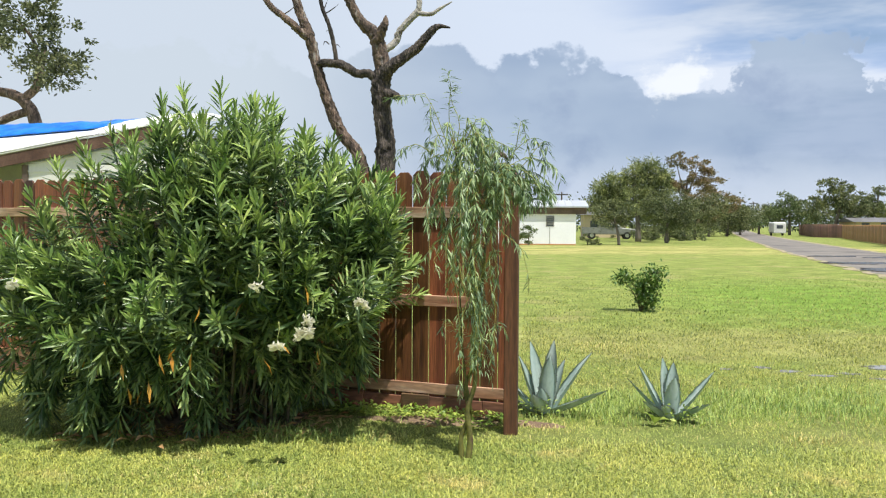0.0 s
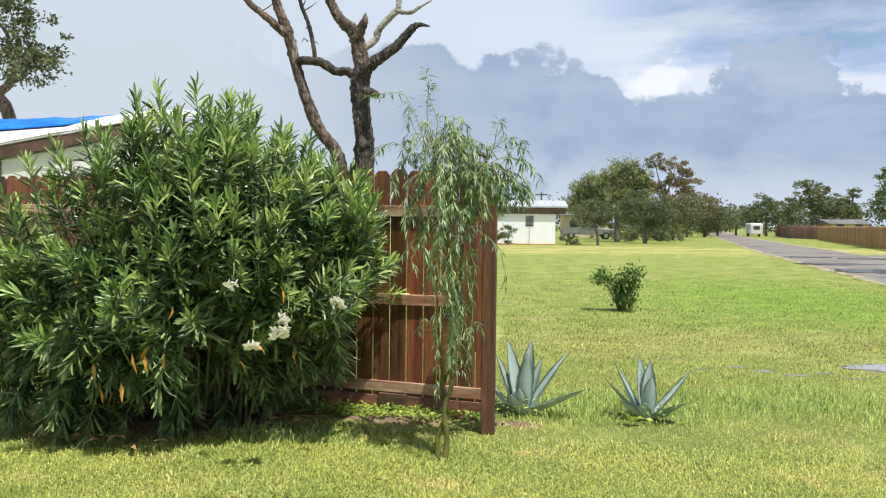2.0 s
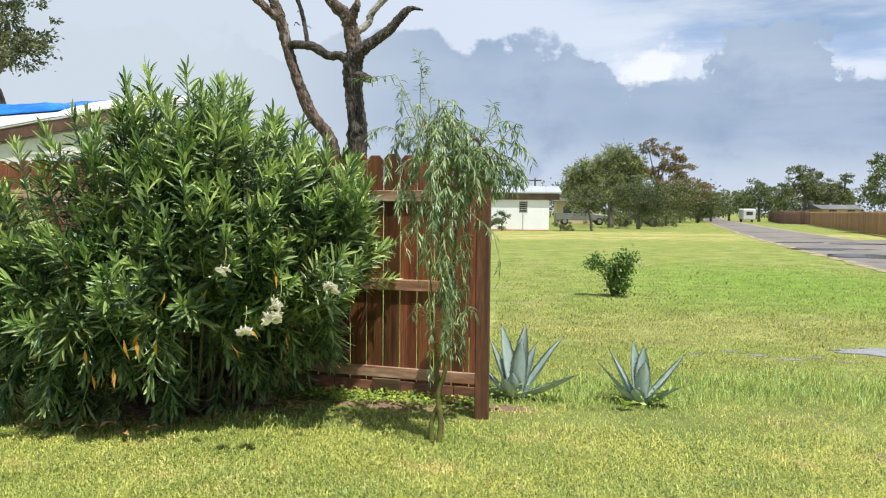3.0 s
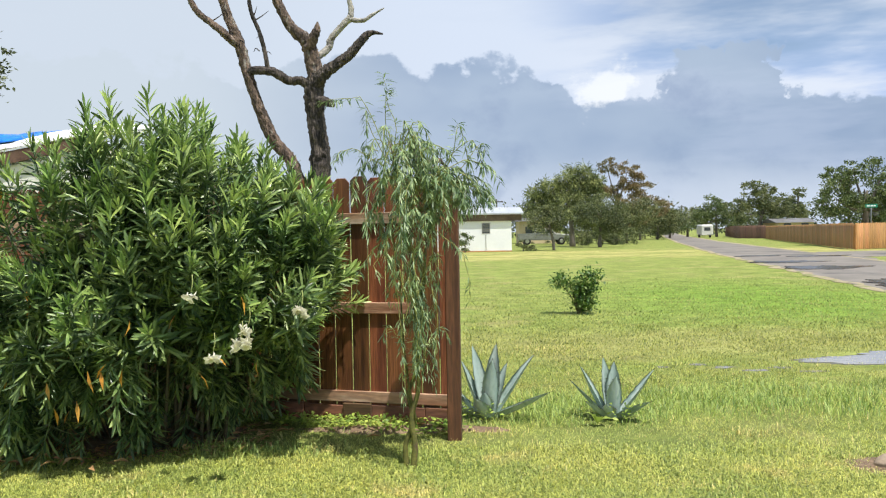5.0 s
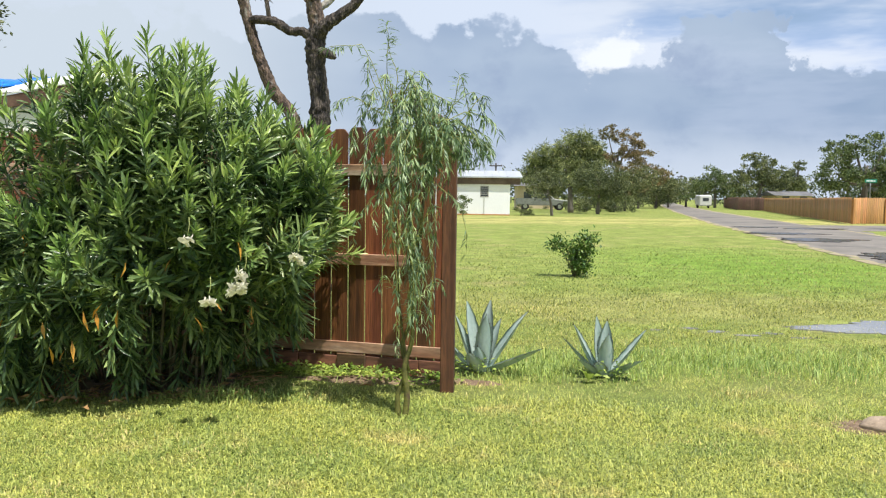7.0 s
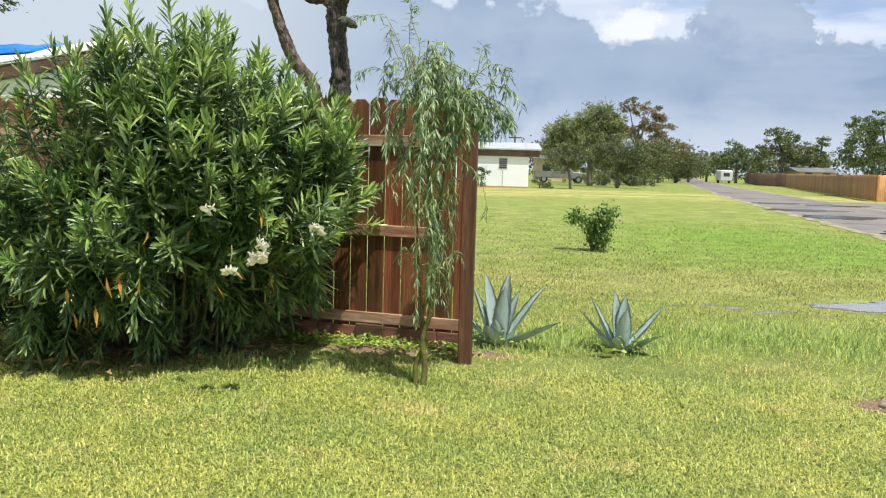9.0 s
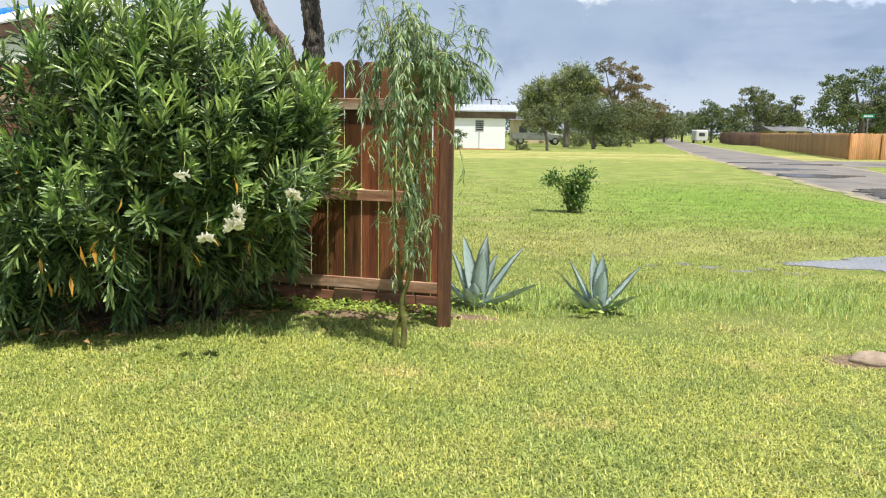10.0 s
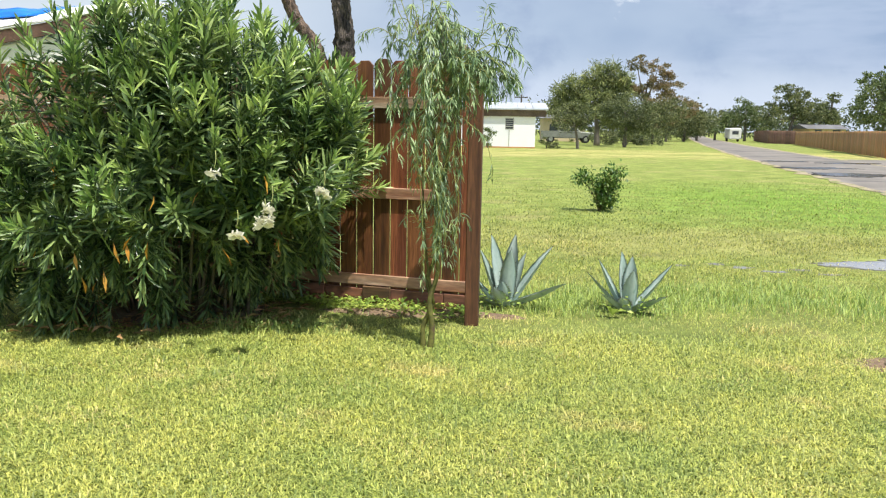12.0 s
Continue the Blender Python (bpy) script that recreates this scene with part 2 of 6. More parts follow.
M["roof_metal"] = mat("grey_roof", (0.42, 0.45, 0.49), (0.52, 0.55, 0.58), 0.8, 0.45, 0.1, 6, 0.1)
M["roof_grey"] = mat("grey_shingle", (0.13, 0.13, 0.135), (0.20, 0.20, 0.205), 0.8, 0.85, 0.2, 10, 0.2)
M["roof_white"] = mat("white_roof_felt", (0.74, 0.74, 0.72), (0.84, 0.84, 0.82), 1.2, 0.75, 0.3, 16, 0.05, c3=(0.55, 0.54, 0.52), c3_scale=2.5, c3_range=(0.62, 0.8))
M["tarp"] = mat("blue_tarp", (0.008, 0.14, 0.62), (0.02, 0.24, 0.78), 2.5, 0.4, 0.4, 9, 0.2, dist=0.03)
M["glass"] = mat("dark_window_glass", (0.05, 0.06, 0.07), (0.09, 0.10, 0.11), 1.0, 0.12, 0.0, 5, 0.1, spec=0.7)
# porch wall colour, greyed and darkened for the shade of the recess
M["porch_grey"] = mat("porch_shade_grey", (0.30, 0.29, 0.30), (0.36, 0.35, 0.36), 1.5, 0.8, 0.1, 20, 0.06)
M["frame_grey"] = mat("grey_window_frame", (0.38, 0.37, 0.35), (0.46, 0.45, 0.43), 2.0, 0.6, 0.0, 20, 0.1)
M["car_white"] = mat("white_car_paint", (0.66, 0.66, 0.64), (0.72, 0.72, 0.70), 1.0, 0.25, 0.0, 12, 0.05)
M["car_grey"] = mat("grey_car_paint", (0.17, 0.18, 0.165), (0.24, 0.25, 0.23), 1.0, 0.3, 0.0, 12, 0.08)
M["rubber"] = mat("tyre_rubber", (0.02, 0.02, 0.02), (0.035, 0.035, 0.033), 4.0, 0.9, 0.1, 30, 0.2)
M["chrome"] = mat("steel_rim", (0.45, 0.45, 0.45), (0.6, 0.6, 0.6), 4.0, 0.35, 0.0, 30, 0.1, metal=1.0)
M["lamp_glass"] = mat("lamp_glass", (0.7, 0.7, 0.68), (0.75, 0.75, 0.73), 4.0, 0.15, 0.0, 30, 0.05)
M["asphalt"] = mat("wet_worn_asphalt", (0.172, 0.155, 0.134), (0.262, 0.236, 0.203), 0.5, 0.85, 0.25, 22, 0.16, c3=(0.095, 0.09, 0.088), c3_scale=0.30, c3_range=(0.54, 0.68), rough_var=0.2)
M["sand"] = mat("sandy_verge", (0.33, 0.27, 0.17), (0.42, 0.35, 0.23), 1.5, 0.95, 0.4, 18, 0.2, c3=(0.22, 0.24, 0.08), c3_scale=1.2, c3_range=(0.5, 0.62))
M["dirt"] = mat("bare_soil", (0.16, 0.105, 0.065), (0.27, 0.19, 0.12), 9.0, 0.95, 0.7, 60, 0.35, dist=0.012)
M["rock"] = mat("tan_stone", (0.30, 0.225, 0.16), (0.40, 0.31, 0.225), 9.0, 0.9, 0.5, 70, 0.2, c3=(0.27, 0.19, 0.14), c3_scale=14)
M["pole_wood"] = mat("pole_wood", (0.06, 0.05, 0.045), (0.10, 0.085, 0.075), 2.0, 0.9, 0.1, 9, 0.2)
M["sign_green"] = mat("sign_green", (0.01, 0.24, 0.15), (0.02, 0.28, 0.18), 2.0, 0.4, 0.0, 20, 0.05)
M["sign_white"] = mat("sign_white", (0.75, 0.78, 0.77), (0.8, 0.82, 0.8), 2.0, 0.4, 0.0, 20, 0.03)
M["galv"] = mat("galvanised_steel", (0.34, 0.35, 0.36), (0.44, 0.45, 0.46), 4.0, 0.5, 0.0, 30, 0.1, metal=0.8)
M["blade"] = mat("grass_blade", (0.375, 0.46, 0.12), (0.535, 0.565, 0.15), 1.1, 0.5, 0.0, 30, 0.15, var=0.44, by="island", trans=0.36,
                 c3=(0.68, 0.62, 0.22), c3_scale=1.5, c3_range=(0.55, 0.72))
M["far_blade"] = mat("rough_grass_blade", (0.25, 0.335, 0.075), (0.34, 0.39, 0.105), 0.5, 0.5, 0.0, 30, 0.15, var=0.5, by="island", trans=0.36,
                     c3=(0.40, 0.37, 0.15), c3_scale=0.8, c3_range=(0.52, 0.70))
M["mid_blade"] = mat("lawn_blade", (0.275, 0.335, 0.074), (0.375, 0.40, 0.105), 0.9, 0.5, 0.0, 30, 0.15, var=0.55, by="island", trans=0.36,
                     c3=(0.50, 0.45, 0.19), c3_scale=1.1, c3_range=(0.54, 0.74))
M["tall_blade"] = mat("tall_grass_blade", (0.28, 0.41, 0.10), (0.41, 0.52, 0.14), 1.3, 0.5, 0.0, 30, 0.15, var=0.4, by="island", trans=0.32)
M["weed"] = mat("weed_leaf", (0.27, 0.40, 0.07), (0.40, 0.50, 0.10), 3.0, 0.5, 0.1, 50, 0.15, var=0.35, by="island", trans=0.35)
M["straw"] = mat("dry_straw", (0.60, 0.53, 0.19), (0.74, 0.66, 0.27), 3.0, 0.8, 0.0, 50, 0.2, var=0.3, by="island", trans=0.2)
M["litter"] = mat("fallen_leaf", (0.36, 0.20, 0.08), (0.56, 0.37, 0.15), 6.0, 0.6, 0.2, 50, 0.2, var=0.35, by="island", trans=0.1)
M["wire"] = mat("black_wire", (0.05, 0.05, 0.055), (0.07, 0.07, 0.075), 1.0, 0.7, 0.0, 10, 0.1)
M["tan_wall"] = mat("tan_wall", (0.55, 0.44, 0.28), (0.62, 0.5, 0.34), 1.0, 0.8, 0.1, 10, 0.08)


def water_material(name="rain_water", colour=(0.27, 0.26, 0.24), rough=0.06, ior_level=0.9, ripple=0.05):
    """Shallow rain water: clear gloss over muddy ground."""
    m = bpy.data.materials.new(name)
    m.use_nodes = True
    nt, ln = m.node_tree.nodes, m.node_tree.links
    b = nt["Principled BSDF"]
    b.inputs["Base Color"].default_value = (*colour, 1)
    b.inputs["Roughness"].default_value = rough
    b.inputs["IOR"].default_value = 1.33
    b.inputs["Specular IOR Level"].default_value = ior_level
    n = nt.new("ShaderNodeTexNoise")
    n.inputs["Scale"].default_value = 9.0
    geo = nt.new("ShaderNodeNewGeometry")
    ln.new(geo.outputs["Position"], n.inputs["Vector"])
    bp = nt.new("ShaderNodeBump")
    bp.inputs["Strength"].default_value = ripple
    bp.inputs["Distance"].default_value = 0.01
    ln.new(n.outputs["Fac"], bp.inputs["Height"])
    ln.new(bp.outputs[0], b.inputs["Normal"])
    return m


M["water"] = water_material()
M["road_water"] = water_material("road_puddle_water", (0.075, 0.068, 0.06), 0.2, 0.35, 0.15)


def ground_material():
    """Lawn seen from afar: greens, dry thatch, a lush wet swale, golden seed heads along the far edge."""
    m = bpy.data.materials.new("lawn")
    m.use_nodes = True
    nt, ln = m.node_tree.nodes, m.node_tree.links
    b = nt["Principled BSDF"]
    geo = nt.new("ShaderNodeNewGeometry")
    pos = geo.outputs["Position"]

    def tex(s, det=5.0, st=(1, 1, 1)):
        mp = nt.new("ShaderNodeMapping")
        mp.inputs["Scale"].default_value = st
        ln.new(pos, mp.inputs[0])
        n = nt.new("ShaderNodeTexNoise")
        n.inputs["Scale"].default_value = s
        n.inputs["Detail"].default_value = det
        n.inputs["Roughness"].default_value = 0.62
        ln.new(mp.outputs[0], n.inputs["Vector"])
        return n.outputs["Fac"]

    def rng(v, lo, hi, a=0.0, c=1.0):
        n = nt.new("ShaderNodeMapRange")
        n.interpolation_type = "SMOOTHSTEP"
        ln.new(v, n.inputs[0])
        for i, x in enumerate((lo, hi, a, c)):
            n.inputs[i + 1].default_value = x
        return n.outputs[0]

    def mixc(f, a, c):
        n = nt.new("ShaderNodeMix")
        n.data_type = "RGBA"
        ln.new(f, n.inputs[0])
        for i, v in ((6, a), (7, c)):
            if isinstance(v, tuple):
                n.inputs[i].default_value = (*v, 1)
            else:
                ln.new(v, n.inputs[i])
        return n.outputs[2]

    def mathn(op, a, c, d=None):
        n = nt.new("ShaderNodeMath")
        n.operation = op
        for i, v in enumerate((a, c, d)):
            if v is None:
                continue
            if isinstance(v, (int, float)):
                n.inputs[i].default_value = v
            else:
                ln.new(v, n.inputs[i])
        return n.outputs[0]

    def spot(cx, cy, rx, ry, wob):
        mp = nt.new("ShaderNodeMapping")
        mp.inputs["Location"].default_value = (-cx / rx, -cy / ry, 0)
        mp.inputs["Scale"].default_value = (1 / rx, 1 / ry, 0)
        ln.new(pos, mp.inputs[0])
        ln_ = nt.new("ShaderNodeVectorMath")
        ln_.operation = "LENGTH"
        ln.new(mp.outputs[0], ln_.inputs[0])
        return rng(mathn("MULTIPLY_ADD", wob, 0.9, ln_.outputs["Value"]), 0.7, 2.1, 1.0, 0.0)

    n_big, n_mid, n_fine = tex(0.22), tex(1.1), tex(26.0, 6.0)
    col = mixc(rng(n_mid, 0.35, 0.65), (0.215, 0.275, 0.062), (0.275, 0.31, 0.085))
    col = mixc(rng(tex(0.6), 0.52, 0.68), col, (0.33, 0.315, 0.12))
    wob = tex(0.5)
    col = mixc(spot(6.2, 17.0, 3.2, 5.5, wob), col, (0.19, 0.298, 0.047))
    col = mixc(spot(3.0, 10.6, 4.5, 1.2, wob), col, (0.33, 0.335, 0.115))
    sepn = nt.new("ShaderNodeSeparateXYZ")
    ln.new(pos, sepn.inputs[0])
    band = mathn("MULTIPLY_ADD", n_big, 14.0, sepn.outputs[1])
    gold = mathn("MULTIPLY", rng(band, 46, 53), rng(band, 62, 70, 1.0, 0.0))
    gold = mathn("MULTIPLY", gold, rng(tex(0.5, 4.0, (0.4, 1, 1)), 0.37, 0.60))
    col = mixc(gold, col, (0.46, 0.42, 0.15))
    hs = nt.new("ShaderNodeHueSaturation")
    ln.new(col, hs.inputs["Color"])
    ln.new(rng(n_fine, 0.25, 0.75, 0.62, 1.3), hs.inputs["Value"])
    hs2 = nt.new("ShaderNodeHueSaturation")
    ln.new(hs.outputs[0], hs2.inputs["Color"])
    ln.new(rng(tex(2.3, 7.0, (0.6, 1, 1)), 0.32, 0.66, 0.76, 1.2), hs2.inputs["Value"])
    # thatch and soil between the blades close by, darkened for the shade among them
    near = mathn("MULTIPLY", spot(0.0, 3.0, 5.0, 4.6, wob), 0.6)
    out = mixc(mathn("MULTIPLY", near, rng(tex(70.0), 0.3, 0.5)), hs2.outputs[0], (0.125, 0.14, 0.05))
    ln.new(out, b.inputs["Base Color"])
    b.inputs["Roughness"].default_value = 0.95
    b.inputs["Specular IOR Level"].default_value = 0.15
    bp = nt.new("ShaderNodeBump")
    bp.inputs["Strength"].default_value = 0.8
    bp.inputs["Distance"].default_value = 0.05
    ln.new(tex(9.0, 8.0), bp.inputs["Height"])
    ln.new(bp.outputs[0], b.inputs["Normal"])
    return m


M["lawn"] = ground_material()

# ---- building helpers ----
RNG = np.random.default_rng(7)


def raw_mesh(name, V, T):
    """A mesh from vertex and triangle arrays."""
    V, T = np.asarray(V, np.float32), np.asarray(T, np.int32)
    me = bpy.data.meshes.new(name)
    me.vertices.add(len(V))
    me.vertices.foreach_set("co", V.ravel())
    me.loops.add(T.size)
    me.loops.foreach_set("vertex_index", T.ravel())
    me.polygons.add(len(T))
    me.polygons.foreach_set("loop_start", np.arange(0, T.size, T.shape[1], dtype=np.int32))
    me.update(calc_edges=True)
    return me


def origin(ob):
    p = Vector((0, 0, 0))
    while ob is not None:
        p += ob.location
        ob = ob.parent
    return p


def thing(name, loc, label, category, group="", kind=""):
    ob = new(name)
    ob.location = loc
    ob.empty_display_size = 0.1
    return tagged(ob, label, category, group, kind)


def part(name, data, material, parent=None, label="", smooth=False):
    """Links a mesh (bmesh, mesh, or arrays in world coordinates) as one object under its thing."""
    if isinstance(data, tuple):
        V = np.asarray(data[0], np.float64)
        if parent is not None:
            V = V - np.array(origin(parent))
        data = raw_mesh(name, V, data[1])
    elif isinstance(data, bmesh.types.BMesh):
        me = bpy.data.meshes.new(name)
        if parent is not None:
            bmesh.ops.translate(data, verts=data.verts, vec=-origin(parent))
        data.to_mesh(me)
        data.free()
        data = me
    if material is not None and not data.materials:
        data.materials.append(M[material])
    if smooth:
        data.polygons.foreach_set("use_smooth", np.ones(len(data.polygons), bool))
    ob = new(name, data)
    ob.parent = parent
    return tagged(ob, label)


def box(bm, x0, y0, z0, x1, y1, z1, bevel=0.0, m=None):
    r = bmesh.ops.create_cube(bm, size=1.0)
    vs = r["verts"]
    bmesh.ops.scale(bm, verts=vs, vec=(x1 - x0, y1 - y0, z1 - z0))
    bmesh.ops.translate(bm, verts=vs, vec=((x0 + x1) / 2, (y0 + y1) / 2, (z0 + z1) / 2))
    if bevel:
        es = list({e for v in vs for e in v.link_edges})
        out = bmesh.ops.bevel(bm, geom=es, offset=bevel, segments=1, affect="EDGES", profile=0.5)
        vs = list({v for f in out["faces"] for v in f.verts} | {v for v in vs if v.is_valid})
    if m is not None:
        bmesh.ops.transform(bm, matrix=m, verts=vs)
    return vs


def boxed(*a, **k):
    bm = bmesh.new()
    box(bm, *a, **k)
    return bm


def tube(points, seg=8, sub=4, rough=0.0, cap=True, freq=9.0, furrow=0.0):
    """A tapered round limb along (x, y, z, radius) points, smoothed, with an uneven skin. Arrays."""
    P = np.array(points, float)
    n = len(P)
    ext = np.vstack([2 * P[0] - P[1], P, 2 * P[-1] - P[-2]])
    out = []
    for i in range(n - 1):
        a, b, c, d = ext[i:i + 4]
        for t in np.linspace(0, 1, sub, endpoint=False):
            out.append(0.5 * (2 * b + (c - a) * t + (2 * a - 5 * b + 4 * c - d) * t * t + (3 * b - a - 3 * c + d) * t ** 3))
    out.append(P[-1])
    C = np.array(out)
    C[:, 3] = np.maximum(C[:, 3], 0.0004)
    d = np.gradient(C[:, :3], axis=0)
    d /= np.linalg.norm(d, axis=1)[:, None] + 1e-9
    up = np.array([0.31, 0.87, 0.38])
    V, T = [], []
    for i in range(len(C)):
        s = np.cross(d[i], up)
        s /= np.linalg.norm(s) + 1e-9
        w = np.cross(s, d[i])
        up = w
        for k in range(seg):
            a = 2 * math.pi * k / seg
            r = C[i, 3]
            if rough:
                q = C[i, :3] + r * (math.cos(a) * s + math.sin(a) * w)
                r *= 1 + rough * noise.noise(Vector(q * freq)) + 0.5 * rough * noise.noise(Vector(q * freq * 3.1))
            if furrow:
                r *= 1 + furrow * (abs(noise.noise(Vector((math.cos(a) * 3.2, math.sin(a) * 3.2, i * 0.16)))) - 0.25) + 0.4 * furrow * noise.noise(Vector((math.cos(a) * 8, math.sin(a) * 8, i * 0.5)))
            V.append(C[i, :3] + r * (math.cos(a) * s + math.sin(a) * w))
    for i in range(len(C) - 1):
        for k in range(seg):
            a, b = i * seg + k, i * seg + (k + 1) % seg
            T += [(a, b, b + seg), (a, b + seg, a + seg)]
    if cap:
        for i in (0, len(C) - 1):
            V.append(C[i, :3])
            c = len(V) - 1
            for k in range(seg):
                a, b = i * seg + k, i * seg + (k + 1) % seg
                T.append((c, b, a) if i == 0 else (c, a, b))
    return np.array(V), np.array(T)


def join(*meshes):
    Vs, Ts, o = [], [], 0
    for V, T in meshes:
        Vs.append(V)
        Ts.append(np.asarray(T) + o)
        o += len(V)
    return np.vstack(Vs), np.vstack(Ts)


def unit(a):
    return a / (np.linalg.norm(a, axis=-1, keepdims=True) + 1e-9)


def leaves(P, D, L, W, fold=0.25, droop=0.12, up=None, belly=0.45):
    """Many folded pointed leaves: bases P, directions D, lengths and widths. Arrays, 4 triangles a leaf."""
    n = len(P)
    D = unit(D)
    U = np.tile([0, 0, 1.0], (n, 1)) if up is None else up
    U = U + RNG.normal(0, 0.25, (n, 3))
    S = unit(np.cross(D, U))
    N = np.cross(S, D)
    L, W = np.broadcast_to(L, n)[:, None], np.broadcast_to(W, n)[:, None]
    mid = P + D * L * belly
    V = np.stack([P, mid + S * W / 2 + N * W * fold, mid, mid - S * W / 2 + N * W * fold, P + D * L - N * L * droop], 1).reshape(-1, 3)
    T = np.array([(0, 2, 1), (0, 3, 2), (1, 2, 4), (2, 3, 4)])
    T = (T[None] + 5 * np.arange(n)[:, None, None]).reshape(-1, 3)
    return V, T


def cards(P, D, L, W):
    """Simple kite leaves, 2 triangles each, for crowns far off."""
    n = len(P)
    D = unit(D)
    S = unit(np.cross(D, RNG.normal(0, 1, (n, 3))))
    N = np.cross(S, D)
    L, W = np.broadcast_to(L, n)[:, None], np.broadcast_to(W, n)[:, None]
    V = np.stack([P, P + D * L * 0.45 + S * W / 2, P + D * L + N * L * 0.15, P + D * L * 0.45 - S * W / 2], 1).reshape(-1, 3)
    T = (np.array([(0, 1, 2), (0, 2, 3)])[None] + 4 * np.arange(n)[:, None, None]).reshape(-1, 3)
    return V, T

# ---- ground, road, water ----
def smooth_noise(x, y, s, off=0.0):
    return noise.noise(Vector((x * s + off, y * s - off, off)))


def build_ground():
    a = np.linspace(-1, 1, 181)
    xs = np.sinh(a * 6.2) / math.sinh(6.2) * 3000
    ys = xs + 8.0
    V = [(x, y, -0.012 + 0.010 * smooth_noise(x, y, 0.9) if abs(x) + abs(y) < 60 else -0.012) for y in ys for x in xs]
    n = len(xs)
    F = [(j * n + i, j * n + i + 1, (j + 1) * n + i + 1, (j + 1) * n + i) for j in range(n - 1) for i in range(n - 1)]
    g = part("ground", (V, F), "lawn", smooth=True)
    tagged(g, "open mown grass lot, green with dry straw patches", "lawn", kind="structure")


build_ground()


def ribbon(name, left, right, z, skirt, material, label, category):
    """A strip of paving between two edge lines, with its side faces down into the ground."""
    def fine(line):
        P = np.array(line, float)
        t = np.arange(len(P))
        q = np.linspace(0, len(P) - 1, 12 * (len(P) - 1) + 1)
        out = np.stack([np.interp(q, t, P[:, 0]), np.interp(q, t, P[:, 1])], 1)
        for i in range(len(out)):
            w = 0.30 * noise.noise(Vector((out[i, 0] * 0.8, out[i, 1] * 0.8, z * 50))) + 0.05 * noise.noise(Vector((out[i, 0] * 4, out[i, 1] * 4, 3)))
            out[i, 0] += w
        return out
    A, B = fine(left), fine(right)
    V, F = [], []
    for a, b in zip(A, B):
        mid = (a + b) / 2
        V += [(a[0], a[1], z - skirt), (a[0], a[1], z), (mid[0], mid[1], z + 0.02), (b[0], b[1], z), (b[0], b[1], z - skirt)]
    for i in range(len(A) - 1):
        for k in range(4):
            a = i * 5 + k
            F.append((a, a + 5, a + 6, a + 1))
    bm = bmesh.new()
    vs = [bm.verts.new(v) for v in V]
    for f in F:
        bm.faces.new([vs[i] for i in f])
    bmesh.ops.recalc_face_normals(bm, faces=bm.faces)
    return tagged(part(name, bm, material), label, category, kind="structure")


ROAD_L = [(5.8, -30), (7.5, 4), (8.95, 15.5), (9.55, 18.6), (10.45, 23.8), (11.6, 30.5), (12.75, 36.8), (14.7, 47.4), (18.3, 64.6), (23.2, 87.8), (34.8, 140), (80, 330)]
ROAD_R = [(10.6, -30), (12.4, 4), (13.8, 15.5), (14.4, 18.6), (15.3, 23.8), (16.4, 30.5), (18.4, 36.8), (19.9, 47.4), (22.9, 64.6), (27.6, 87.8), (39.0, 140), (84.5, 330)]
ribbon("road", ROAD_L, ROAD_R, 0.012, 0.1, "asphalt", "worn grey asphalt lane, wet with rain puddles", "road")
ribbon("road_verge", [(x - 0.24, y) for x, y in ROAD_L], [(x + 0.15, y) for x, y in ROAD_L], 0.002, 0.05, "sand", "sandy gravel edge along the lane", "verge")
ribbon("road_verge_far", [(x - 0.1, y) for x, y in ROAD_R if y < 34 or y > 50], [(x + 0.5, y) for x, y in ROAD_R if y < 34 or y > 50], 0.004, 0.05, "sand", "sandy gravel edge along the lane", "verge")
ribbon("side_road", [(17.5, 46.0), (26, 47.4), (45, 53), (110, 75)], [(17.5, 38.3), (26, 39.5), (45, 45), (110, 67)], 0.008, 0.1, "asphalt", "grey asphalt side street joining the lane", "road")


def puddle(cx, cy, rx, ry, seed, z, turn=0.0, label="shallow rain puddle lying in the grass"):
    bm = bmesh.new()
    vs = []
    for k in range(150):
        a = 2 * math.pi * k / 150
        r = 0.90 + 0.20 * noise.noise(Vector((math.cos(a) * 15, math.sin(a) * 15, seed + 3))) + 0.46 * noise.noise(Vector((math.cos(a) * 1.7 + seed, math.sin(a) * 1.7, seed))) + 0.24 * noise.noise(Vector((math.cos(a) * 6, math.sin(a) * 6, seed)))
        x, y = rx * r * math.cos(a), ry * r * math.sin(a)
        vs.append(bm.verts.new((cx + x * math.cos(turn) - y * math.sin(turn), cy + x * math.sin(turn) + y * math.cos(turn), z)))
    top = bm.faces.new(vs)
    ex = bmesh.ops.extrude_face_region(bm, geom=[top])
    low = [v for v in ex["geom"] if isinstance(v, bmesh.types.BMVert)]
    bmesh.ops.translate(bm, verts=low, vec=(0, 0, -0.02))
    bmesh.ops.recalc_face_normals(bm, faces=bm.faces)
    return tagged(part("puddle", bm, "road_water" if z > 0.02 else "water"), label, "puddle", kind="structure")


